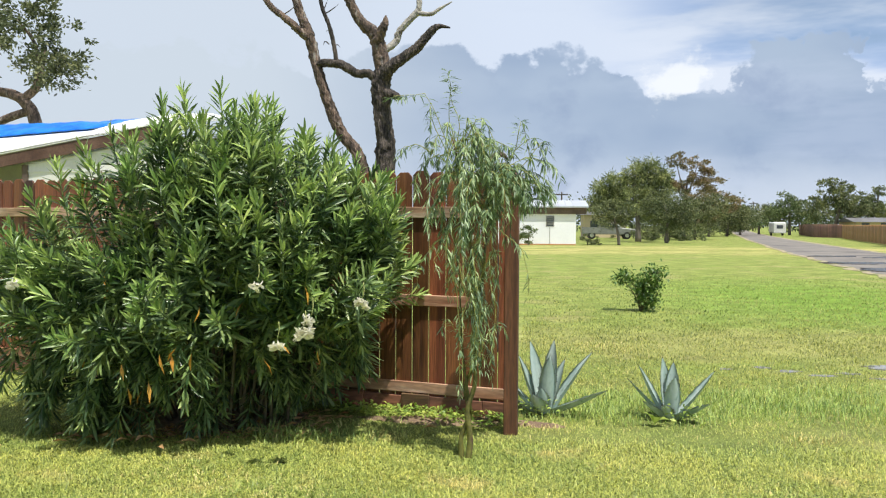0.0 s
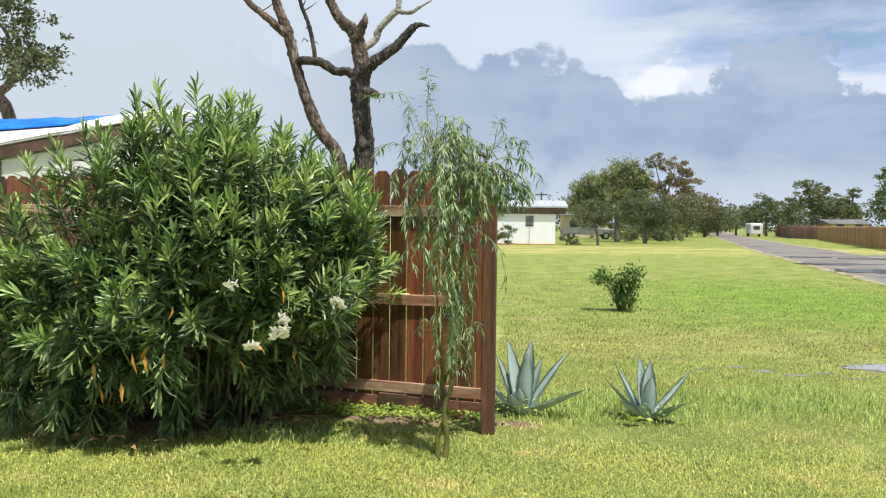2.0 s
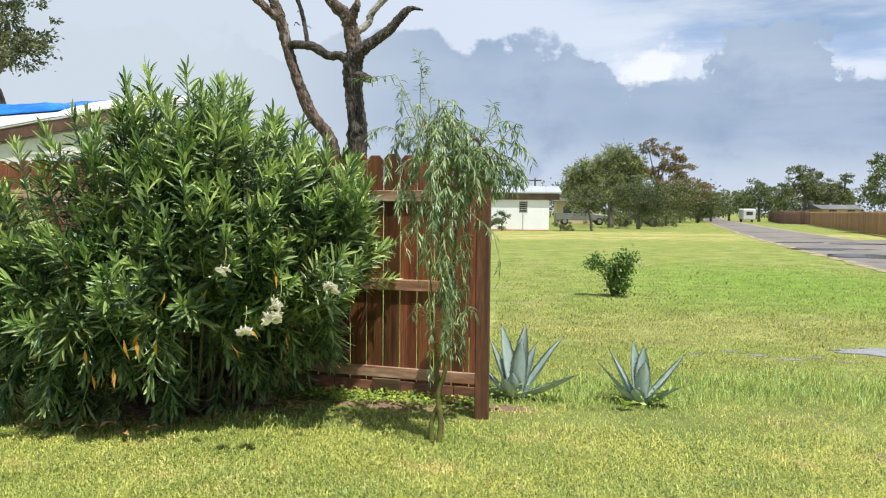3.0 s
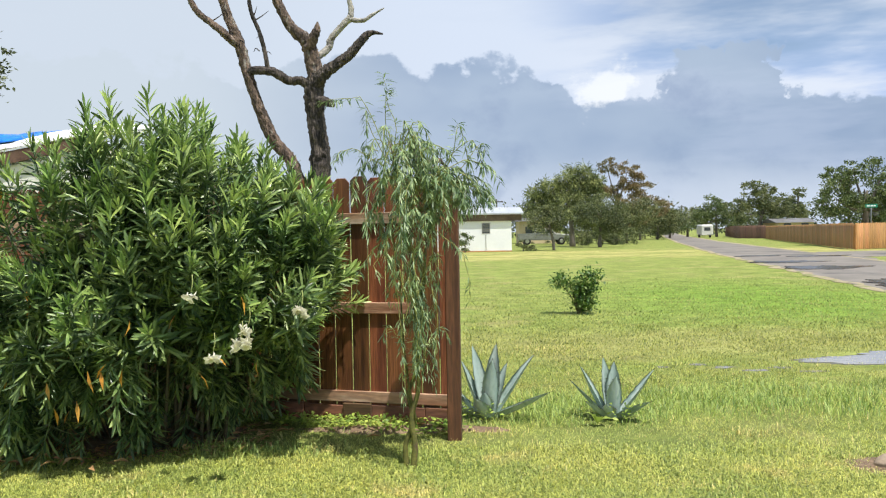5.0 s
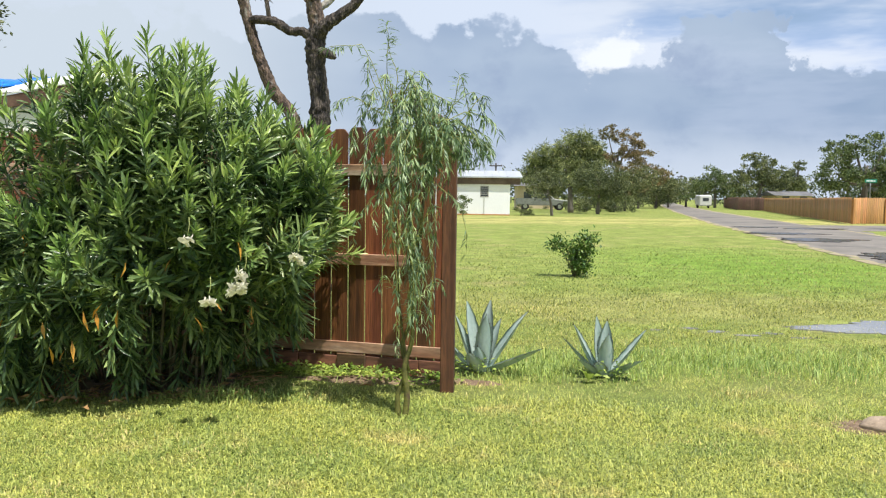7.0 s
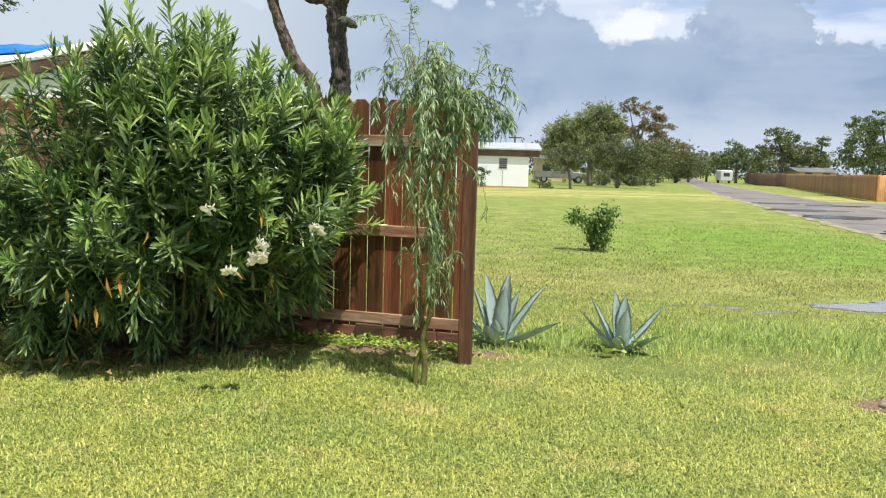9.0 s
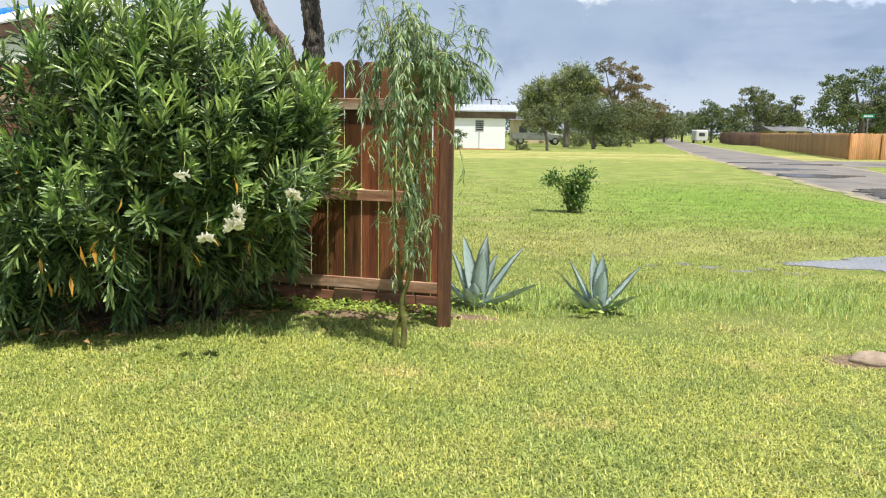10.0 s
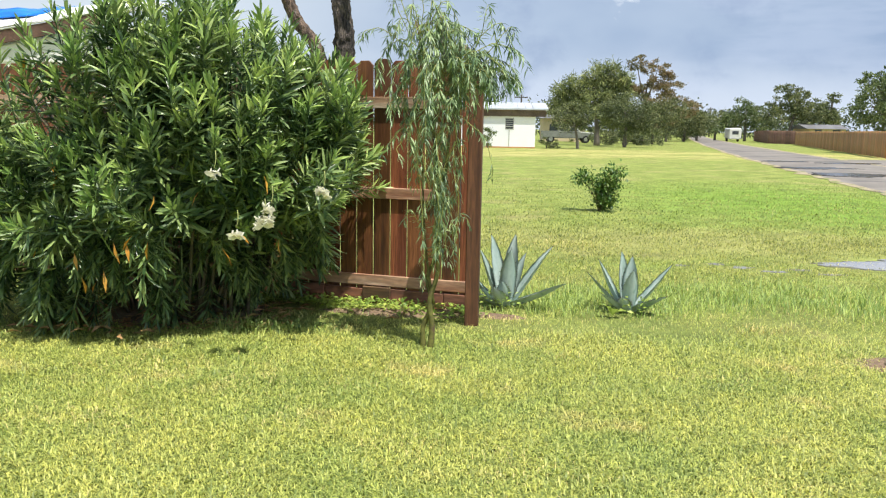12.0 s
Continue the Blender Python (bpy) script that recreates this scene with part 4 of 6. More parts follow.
def low_house(x, y, w, d, wall_h, ridge, wallm, roofm, label):
    h = thing("house", (x, y, 0), label, "house")
    part("wall", boxed(x - w / 2, y - d / 2, 0, x + w / 2, y + d / 2, wall_h), wallm, h)
    bm = bmesh.new()
    prof = [(y - d / 2 - 0.5, wall_h), (y, ridge), (y + d / 2 + 0.5, wall_h)]
    f = bm.faces.new([bm.verts.new((x - w / 2 - 0.5, a, b)) for a, b in prof])
    e = bmesh.ops.extrude_face_region(bm, geom=[f])
    bmesh.ops.translate(bm, verts=[v for v in e["geom"] if isinstance(v, bmesh.types.BMVert)], vec=(w + 1.0, 0, 0))
    bmesh.ops.recalc_face_normals(bm, faces=bm.faces)
    part("roof", bm, roofm, h)
    for k in (-0.25, 0.25):
        part("window", boxed(x + k * w - 0.5, y - d / 2 - 0.04, 1.0, x + k * w + 0.5, y - d / 2 - 0.003, 2.0), "glass", h, "dark window pane")
    return h


low_house(9.0, 100, 5.0, 6.0, 2.7, 4.3, "tan_wall", "roof_grey", "tan gabled house behind the trees")
low_house(47.4, 119, 5, 6, 2.1, 2.75, "tan_wall", "roof_grey", "low tan house with a grey shingle roof behind the fence")
low_house(41.0, 69, 9, 8, 2.3, 3.4, "tan_wall", "roof_grey", "low tan house with a grey shingle roof behind the fence")

# ---- pickup ----
def pickup(x, y):
    v = thing("pickup_truck", (x, y, 0), "white and grey pickup truck parked on the grass", "truck")

    def extrude(prof, ya, yb, bev=0.03):
        bm = bmesh.new()
        f = bm.faces.new([bm.verts.new((x + a, y + ya, b)) for a, b in prof])
        e = bmesh.ops.extrude_face_region(bm, geom=[f])
        bmesh.ops.translate(bm, verts=[q for q in e["geom"] if isinstance(q, bmesh.types.BMVert)], vec=(0, yb - ya, 0))
        bmesh.ops.recalc_face_normals(bm, faces=bm.faces)
        bmesh.ops.bevel(bm, geom=list(bm.edges), offset=bev, segments=2, affect="EDGES")
        return bm
    part("body", extrude([(-2.75, 0.5), (2.75, 0.5), (2.8, 0.85), (2.6, 1.08), (1.35, 1.18), (-0.9, 1.18), (-2.75, 1.15)], -0.95, 0.95, 0.06), "car_grey", v, "grey lower body")
    part("hood", extrude([(1.25, 1.05), (2.78, 0.9), (2.62, 1.10), (1.3, 1.22)], -0.94, 0.94, 0.04), "car_white", v, "white hood")
    part("cab", extrude([(-1.0, 1.17), (1.35, 1.17), (0.75, 1.72), (0.4, 1.82), (-0.75, 1.82), (-0.95, 1.7)], -0.85, 0.85, 0.06), "car_white", v, "white cab roof")
    part("bed_side", extrude([(-2.78, 0.6), (-1.05, 0.6), (-1.05, 1.26), (-2.78, 1.26)], -0.98, -0.9, 0.02), "car_grey", v)
    part("bed_side", extrude([(-2.78, 0.6), (-1.05, 0.6), (-1.05, 1.26), (-2.78, 1.26)], 0.9, 0.98, 0.02), "car_grey", v)
    part("side_window", extrude([(-0.85, 1.24), (0.15, 1.24), (0.15, 1.7), (-0.8, 1.7)], -0.875, -0.84, 0.008), "glass", v)
    part("side_window", extrude([(0.22, 1.24), (1.15, 1.24), (0.68, 1.68), (0.22, 1.7)], -0.875, -0.84, 0.008), "glass", v)
    part("bumper", extrude([(2.72, 0.42), (2.9, 0.42), (2.9, 0.66), (2.72, 0.66)], -0.92, 0.92, 0.03), "chrome", v)
    part("headlight", extrude([(2.66, 0.78), (2.82, 0.78), (2.74, 0.98), (2.66, 0.98)], -0.9, -0.55, 0.02), "lamp_glass", v)
    for wx in (-1.85, 1.85):
        for wy in (-0.93, 0.75):
            def ring(r, wd, seg=20):
                bm = bmesh.new()
                bmesh.ops.create_cone(bm, cap_ends=True, segments=seg, radius1=r, radius2=r, depth=wd)
                bmesh.ops.transform(bm, matrix=Matrix.Translation((x + wx, y + wy + 0.09, 0.40)) @ Matrix.Rotation(math.pi / 2, 4, "X"), verts=bm.verts)
                bmesh.ops.bevel(bm, geom=[e for e in bm.edges if e.is_boundary or len(e.link_faces) == 2 and abs(e.calc_face_angle(0)) > 1], offset=0.03, segments=1, affect="EDGES")
                return bm
            w = part("wheel", ring(0.40, 0.24), "rubber", v)
            part("rim", ring(0.23, 0.26), "chrome", w)


pickup(8.5, 87.5)

# ---- street trees near the white house ----
simple_tree(6.75, 61.4, 2.4, [(-1.0, 0, 2.3, 1.3, 1.0, 1.1), (0.1, 0, 2.6, 1.1, 1.0, 1.0), (0.4, 0, 2.0, 0.7, 0.7, 0.5), (-0.4, 0, 3.0, 0.8, 0.8, 0.6)], 3400, 0.17, "tree_dark", "small dark-leaved tree on the lawn", 0.10, -0.5, seed=31, hang=0.2, gaps=0.28)
simple_tree(11.6, 69.5, 3.4, [(-0.2, 0, 3.3, 1.7, 1.6, 1.5), (1.3, 0, 2.6, 1.3, 1.3, 1.5), (-1.3, 0, 2.7, 1.1, 1.2, 1.1), (2.4, 0.4, 1.9, 0.9, 0.8, 1.0), (0.5, 0, 1.9, 1.6, 1.0, 0.7)], 7600, 0.19, "tree_dark", "round olive-green tree with a short forked trunk", 0.13, 0.2, seed=32, hang=0.3, aspect=0.4, gaps=0.26)
big = simple_tree(10.0, 75.0, 5.2, [(1.0, 0, 6.5, 1.3, 1.3, 1.3), (-0.4, 0, 6.1, 1.3, 1.3, 1.2), (-1.9, 0, 5.5, 1.3, 1.3, 1.2), (-3.3, 0, 4.5, 1.2, 1.2, 1.2), (1.9, 0, 5.4, 0.9, 1.2, 1.8), (-0.6, 0, 4.2, 2.3, 1.4, 1.6), (-4.3, 0, 3.6, 0.8, 1.0, 0.8), (1.6, 0, 3.4, 1.2, 1.2, 1.6)], 5200, 0.62, "tree_willow", "large wind-swept yellow-green weeping tree", 0.22, -0.5, seed=33, hang=0.9, aspect=0.13, gaps=0.45)
# inside leaves take the darker tree green, the crown's inner shade put in colour
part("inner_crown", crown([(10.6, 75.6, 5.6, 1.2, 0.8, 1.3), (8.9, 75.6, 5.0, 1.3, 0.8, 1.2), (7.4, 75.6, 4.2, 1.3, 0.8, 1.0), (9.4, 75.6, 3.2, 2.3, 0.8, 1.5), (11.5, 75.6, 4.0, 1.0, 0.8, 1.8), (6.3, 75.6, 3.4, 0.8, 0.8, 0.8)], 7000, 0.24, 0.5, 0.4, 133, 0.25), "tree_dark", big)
simple_tree(16.1, 86.0, 6.4, [(0.6, 0, 5.6, 2.2, 2.0, 1.2), (-0.9, 0, 8.3, 1.1, 1.0, 0.8), (1.3, 0, 7.8, 1.4, 1.2, 1.1), (2.6, 0, 6.2, 1.3, 1.2, 1.2), (-1.0, 0, 5.8, 1.4, 1.2, 1.0)], 4600, 0.25, "tree_brown", "ragged half-bare tree with rusty brown leaves", 0.18, 0.3, seed=34, gaps=0.46)
simple_tree(17.6, 88.0, 3.4, [(0, 0, 2.9, 2.6, 2.0, 1.9), (-2.0, 0, 2.4, 1.8, 1.6, 1.8), (1.8, 0, 3.4, 1.6, 1.6, 1.4)], 4200, 0.26, "tree_dark", "dense dark green tree under the rusty one", 0.15, 0.2, seed=37, gaps=0.28)
simple_tree(24.3, 112, 4.0, [(0, 0, 4.3, 2.6, 2.2, 1.6), (2.2, 0, 4.7, 1.9, 2.0, 1.4), (-1.6, 0, 2.6, 2.2, 2.0, 1.8)], 3800, 0.34, "tree_brown", "rusty green roadside tree", 0.16, 0.2, seed=35)
simple_tree(27.6, 116, 3.0, [(0, 0, 2.6, 2.6, 2.0, 2.0), (-2.6, 0, 2.0, 2.4, 2.0, 1.6), (2.2, 0, 2.9, 1.8, 2.0, 1.6)], 4000, 0.34, "tree_dark", "dense dark roadside tree", 0.16, 0.2, seed=38, gaps=0.28)
simple_tree(14.0, 92.0, 1.6, [(-3.0, 0, 1.1, 3.2, 1.5, 1.0), (0, 0, 1.4, 3.5, 1.5, 1.2), (4.0, 0, 1.3, 3.0, 1.5, 1.1)], 5200, 0.24, "tree_dark", "dark hedge row under the trees", 0.1, 0.2, seed=36, name="hedge", category="hedge", gaps=0.22)
simple_tree(4.35, 60.6, 0.7, [(0, 0, 0.42, 0.5, 0.4, 0.42), (0.6, 0, 0.35, 0.45, 0.4, 0.34)], 900, 0.13, "tree_dark", "low dark brush growing by the house corner", 0.04, 0.05, seed=51, name="hedge", category="hedge", gaps=0.2)
simple_tree(-0.05, 58.6, 1.0, [(0, 0, 0.75, 0.55, 0.4, 0.7), (-0.6, 0, 0.6, 0.5, 0.4, 0.55)], 1200, 0.14, "tree_green", "rounded green shrub against the white house", 0.04, 0.05, seed=52, name="shrub", category="shrub", gaps=0.2)
simple_tree(13.2, 80.0, 1.0, [(-1.9, 0, 0.6, 1.5, 1.0, 0.75), (0.2, 0, 0.7, 1.7, 1.0, 0.85), (2.3, 0, 0.6, 1.5, 1.0, 0.8)], 3000, 0.2, "tree_dark", "low dark shrubbery under the street trees", 0.08, 0.1, seed=40, name="hedge", category="hedge", gaps=0.2)
simple_tree(30.6, 128, 3.0, [(0, 0, 2.8, 2.4, 2.0, 1.8), (-2.4, 0, 2.0, 2.0, 2.0, 1.5), (2.6, 0, 2.2, 2.2, 2.0, 1.6)], 3600, 0.36, "tree_green", "leafy green tree beside the lane", 0.16, 0.1, seed=39, gaps=0.28)

simple_tree(40.2, 146, 4.0, [(0, 0, 3.2, 2.6, 2.0, 2.2), (-3.0, 0, 2.4, 2.4, 2.0, 2.0), (3.0, 0, 2.6, 2.4, 2.0, 2.0)], 4000, 0.4, "tree_dark", "dark leafy tree at the far bend of the lane", 0.18, 0.1, seed=55, gaps=0.25)
simple_tree(31.8, 150, 3.2, [(0, 0, 2.4, 2.6, 2.0, 1.7), (-3.2, 0, 1.9, 2.4, 2.0, 1.5)], 3000, 0.4, "tree_green", "low green roadside tree far down the lane", 0.16, 0.1, seed=56, gaps=0.25)


def palm(x, y, h):
    t = thing("palm_tree", (x, y, 0), "short palm with a shaggy fan crown", "palm")
    part("trunk", tube([(x, y, -0.1, 0.22), (x, y, h * 0.5, 0.18), (x, y, h, 0.15)], 8, 4, 0.25), "trunk", t)
    n = 700
    a, e = RNG.uniform(0, 6.28, n), RNG.uniform(-0.9, 1.2, n)
    D = np.stack([np.cos(a) * np.cos(e), np.sin(a) * np.cos(e), np.sin(e)], 1)
    P = np.array([x, y, h]) + D * RNG.uniform(0.1, 0.7, n)[:, None]
    part("fronds", leaves(P, D, RNG.uniform(0.7, 1.2, n), 0.09, 0.2, 0.35), "tree_willow", t)


palm(33.5, 132, 3.4)
palm(35.5, 140, 2.6)

# trees beyond the side street
simple_tree(31.0, 63.0, 4.2, [(0, 0, 4.3, 2.9, 2.3, 1.5), (-2.2, 0, 3.6, 1.7, 1.6, 1.5), (2.6, 0, 3.6, 1.9, 1.8, 1.6), (0.4, 0, 2.6, 3.0, 2.0, 1.3), (1.4, 0, 5.6, 1.4, 1.2, 1.1), (-0.9, 0, 5.9, 0.9, 0.8, 0.7), (-2.2, 0, 5.6, 1.0, 0.9, 0.6)], 9000, 0.24, "tree_green", "broad green tree hanging over the cedar fence", 0.26, 0.2, seed=41, gaps=0.38)
simple_tree(36.6, 63.0, 6.2, [(0, 0, 6.0, 2.4, 2.0, 1.8), (2.4, 0, 5.4, 2.2, 2.0, 1.8), (-1.6, 0, 6.4, 1.0, 1.0, 0.8), (0.6, 0, 3.6, 2.6, 2.0, 1.6)], 6000, 0.24, "tree_dark", "tall ragged dark green tree", 0.28, 0.3, seed=42, gaps=0.42)
simple_tree(43.6, 120, 5.6, [(0, 0, 5.2, 2.6, 2.0, 1.6), (-2.5, 0, 4.0, 2.2, 2.0, 1.8), (-0.8, 0, 7.4, 1.5, 1.0, 1.0), (1.2, 0, 6.6, 1.1, 0.9, 1.1), (2.9, 0, 4.0, 1.9, 1.6, 1.5)], 5200, 0.36, "tree_dark", "wind-bent tree with a sparse upper crown", 0.25, 0.8, seed=43, gaps=0.42)
simple_tree(49.6, 128, 5.0, [(0, 0, 5.0, 2.2, 2.0, 1.5), (2.6, 0, 3.9, 2.1, 2.0, 1.5), (-1.4, 0, 3.6, 2.0, 2.0, 1.4)], 3600, 0.38, "tree_dark", "wind-bent dark tree with a leaning trunk", 0.28, 0.8, seed=44, gaps=0.4)
simple_tree(52.4, 128, 7.2, [(0.4, 0, 7.0, 1.0, 1.0, 0.9), (-0.6, 0, 6.0, 0.8, 0.8, 0.8), (0.4, 0, 3.4, 1.7, 1.5, 2.0)], 1500, 0.36, "tree_dark", "thin battered tree with few remaining leaves", 0.22, 0.3, seed=45, gaps=0.4)
simple_tree(42.6, 137, 4.6, [(0, 0, 5.0, 2.6, 2.0, 1.8), (-2.6, 0, 2.7, 2.2, 2.0, 1.6), (2.4, 0, 2.6, 2.2, 2.0, 1.6)], 3400, 0.38, "tree_green", "rounded green tree by the lane", 0.22, 0.0, seed=46)


def far_woods():
    blobs = []
    r = random.Random(12)
    for i in range(64):
        x = -150 + i * 5.2 + r.uniform(-2, 2)
        h = r.uniform(4.5, 8.5)
        blobs.append((x, 195 + r.uniform(-14, 25), h * 0.5, r.uniform(4, 6.5), 4, h * 0.62))
    ob = part("far_woods", crown(blobs, 26000, 0.8, 0.6, 0.1, 50, 0.22), "far_leaf")
    tagged(ob, "distant line of low green trees and scrub", "woods", kind="stuff")


far_woods()

# ---- fences across the lane ----
def panel_fence(points, height, material, label, name="wooden_fence", gap=False):
    t = thing(name, (*points[0], 0), label, "fence")
    for a, b in zip(points, points[1:]):
        a, b = np.array(a), np.array(b)
        L = np.linalg.norm(b - a)
        d = (b - a) / L
        n = np.array([-d[1], d[0]])
        k = max(1, round(L / 2.4))
        for j in range(k):
            V, F = [], []
            s = L / k * j
            m = 17
            for q in range(m):
                w = L / k / m
                c = a + d * (s + (q + 0.5) * w)
                hw = w * (0.36 if gap else 0.48)
                zt = height + RNG.normal(0, 0.012)
                o = len(V)
                for sx_, sn in ((-1, -1), (1, -1), (1, 1), (-1, 1)):
                    p = c + d * hw * sx_ + n * 0.012 * sn
                    V += [(p[0], p[1], 0.02), (p[0], p[1], zt)]
                for i0 in range(4):
                    i1 = (i0 + 1) % 4
                    F.append((o + 2 * i0, o + 2 * i1, o + 2 * i1 + 1, o + 2 * i0 + 1))
                F.append((o + 1, o + 3, o + 5, o + 7))
            tagged(part("panel", (np.array(V), np.array(F)), material, t), kind="stuff")
            p = a + d * s - n * 0.07
            bm = boxed(p[0] - 0.045, p[1] - 0.045, -0.05, p[0] + 0.045, p[1] + 0.045, height - 0.08)
            part("post", bm, material, t)
    return t


panel_fence([(24.3, 50.8), (31.6, 78.0), (39.0, 105.0)], 1.64, "tan_wood", "honey-coloured new cedar board fence along the lane")
panel_fence([(24.36, 50.7), (34.0, 54.2), (52.0, 61.0)], 1.64, "tan_wood", "honey-coloured new cedar board fence along the side street")
panel_fence([(39.3, 106.0), (38.0, 112.0), (47.0, 146.0)], 1.75, "brown_wood", "older brown board fence farther along the lane", gap=True)

# ---- street furniture ----
def street_sign(x, y):
    t = thing("street_sign", (x, y, 0), "green street name sign on a steel post", "sign")
    part("post", tube([(x, y, -0.05, 0.03), (x, y, 1.5, 0.03), (x, y, 2.95, 0.03)], 8, 2), "galv", t)
    p = part("name_plate", boxed(x - 0.42, y - 0.05, 2.74, x + 0.42, y - 0.035, 2.98, bevel=0.004), "sign_green", t, "green plate")
    for a, b in ((-0.32, -0.1), (-0.06, 0.14), (0.18, 0.3)):
        part("lettering_bar", boxed(x + a, y - 0.056, 2.81, x + b, y - 0.051, 2.91), "sign_white", p, "white bar of lettering")


street_sign(28.6, 57.2)


def utility_pole(x, y, h):
    t = thing("utility_pole", (x, y, 0), "dark wooden utility pole with a crossarm", "pole")
    part("pole", tube([(x, y, -0.2, 0.2), (x, y, h / 2, 0.18), (x, y, h, 0.15)], 8, 2), "pole_wood", t)
    part("crossarm", boxed(x - 1.2, y - 0.25, h - 0.6, x + 1.2, y - 0.1, h - 0.4), "pole_wood", t)
    for k in (-1.0, -0.4, 0.4, 1.0):
        part("insulator", tube([(x + k, y - 0.18, h - 0.4, 0.07), (x + k, y - 0.18, h - 0.2, 0.05)], 6, 2), "galv", t)


utility_pole(61.7, 230, 8.2)
utility_pole(5.9, 150, 7.6)
utility_pole(53.0, 112, 9.3)


def camper(x, y):
    v = thing("camper_trailer", (x, y, 0), "white camper trailer parked beside the lane", "trailer")
    bm = boxed(x - 1.0, y - 2.8, 0.4, x + 1.0, y - 0.4, 2.1, bevel=0.18)
    part("body", bm, "car_white", v)
    part("window", boxed(x - 0.45, y - 2.83, 1.1, x + 0.5, y - 2.803, 1.65, bevel=0.01), "glass", v, "dark rear window")
    part("bumper", boxed(x - 0.95, y - 2.95, 0.38, x + 0.95, y - 2.81, 0.52, bevel=0.02), "galv", v)
    for k in (-0.85, 0.85):
        part("wheel", tube([(x + k - 0.1, y - 1.4, 0.35, 0.35), (x + k + 0.1, y - 1.4, 0.35, 0.35)], 14, 1), "rubber", v)


camper(38.4, 131)

# ---- oleander ----
def lance_leaves(P, D, L, W, fold, droop):
    """Blunt lance-shaped leaves with a keel and three cross-sections; arrays, 10 triangles a leaf."""
    n = len(P)
    D = unit(D)
    U = np.tile([0, 0, 1.0], (n, 1)) + RNG.normal(0, 0.3, (n, 3))
    S = unit(np.cross(D, U))
    N = np.cross(S, D)
    L, W, droop = L[:, None], W[:, None], droop[:, None]
    rows = [P]
    for f, w in ((0.28, 0.82), (0.58, 1.0), (0.84, 0.62)):
        c = P + D * L * f - N * L * droop * f * f
        rows += [c + S * W * w / 2 + N * W * w * fold, c, c - S * W * w / 2 + N * W * w * fold]
    rows.append(P + D * L - N * L * droop)
    V = np.stack(rows, 1).reshape(-1, 3)
    T = [(0, 2, 1), (0, 3, 2)]
    for a in (1, 4):
        T += [(a, a + 1, a + 4), (a, a + 4, a + 3), (a + 1, a + 2, a + 5), (a + 1, a + 5, a + 4)]
    T += [(7, 8, 10), (8, 9, 10)]
    T = (np.array(T)[None] + 11 * np.arange(n)[:, None, None]).reshape(-1, 3)
    return V, T


def leafy_shoot(seed, length, hanging=False):
    """One shoot with whorls of long narrow leaves, the youngest at its tip; vertices, triangles and which are young."""
    g = np.random.default_rng(seed)
    P, D, L, W, Q = [], [], [], [], []
    for i, z in enumerate(np.arange(0.04, length, 0.031)):
        f = z / length
        for k in range(3):
            a = 2.094 * k + i * 1.05 + g.normal(0, 0.22)
            e = math.radians((28 if hanging else 14) + (40 if hanging else 54) * f ** 1.3 + g.normal(0, 12))
            D.append((math.cos(a) * math.cos(e), math.sin(a) * math.cos(e), math.sin(e)))
            P.append((0.004 * math.cos(a), 0.004 * math.sin(a), z))
            L.append((0.165 - 0.075 * f ** 2) * g.uniform(0.8, 1.15))
            W.append((0.0235 - 0.005 * f) * g.uniform(0.8, 1.15))
            # hanging shoots get only the darker leaf, toning in the shade low down
            Q.append(not hanging and f > (0.62, 0.74, 0.88)[seed % 3] + g.normal(0, 0.06))
    V, T = lance_leaves(np.array(P), np.array(D), np.array(L), np.array(W), 0.22, g.uniform(0.02, 0.20, len(P)))
    V2, T2 = tube([(0, 0, -0.14, 0.006), (0, 0, length * 0.5, 0.004), (0, 0, length, 0.002)], 4, 1, cap=False)
    young = np.concatenate([np.repeat(np.array(Q, np.int32), 12), np.zeros(len(T2), np.int32)])
    return np.vstack([V, V2]), np.vstack([T, T2 + len(V)]), young


def leaf_mesh(name, V, T, young):
    me = raw_mesh(name, V, T)
    me.materials.append(M["oleander"])
    me.materials.append(M["oleander_young"])
    me.polygons.foreach_set("material_index", young.astype(np.int32))
    return me


OC = np.array([-2.33, 5.66, 1.15])


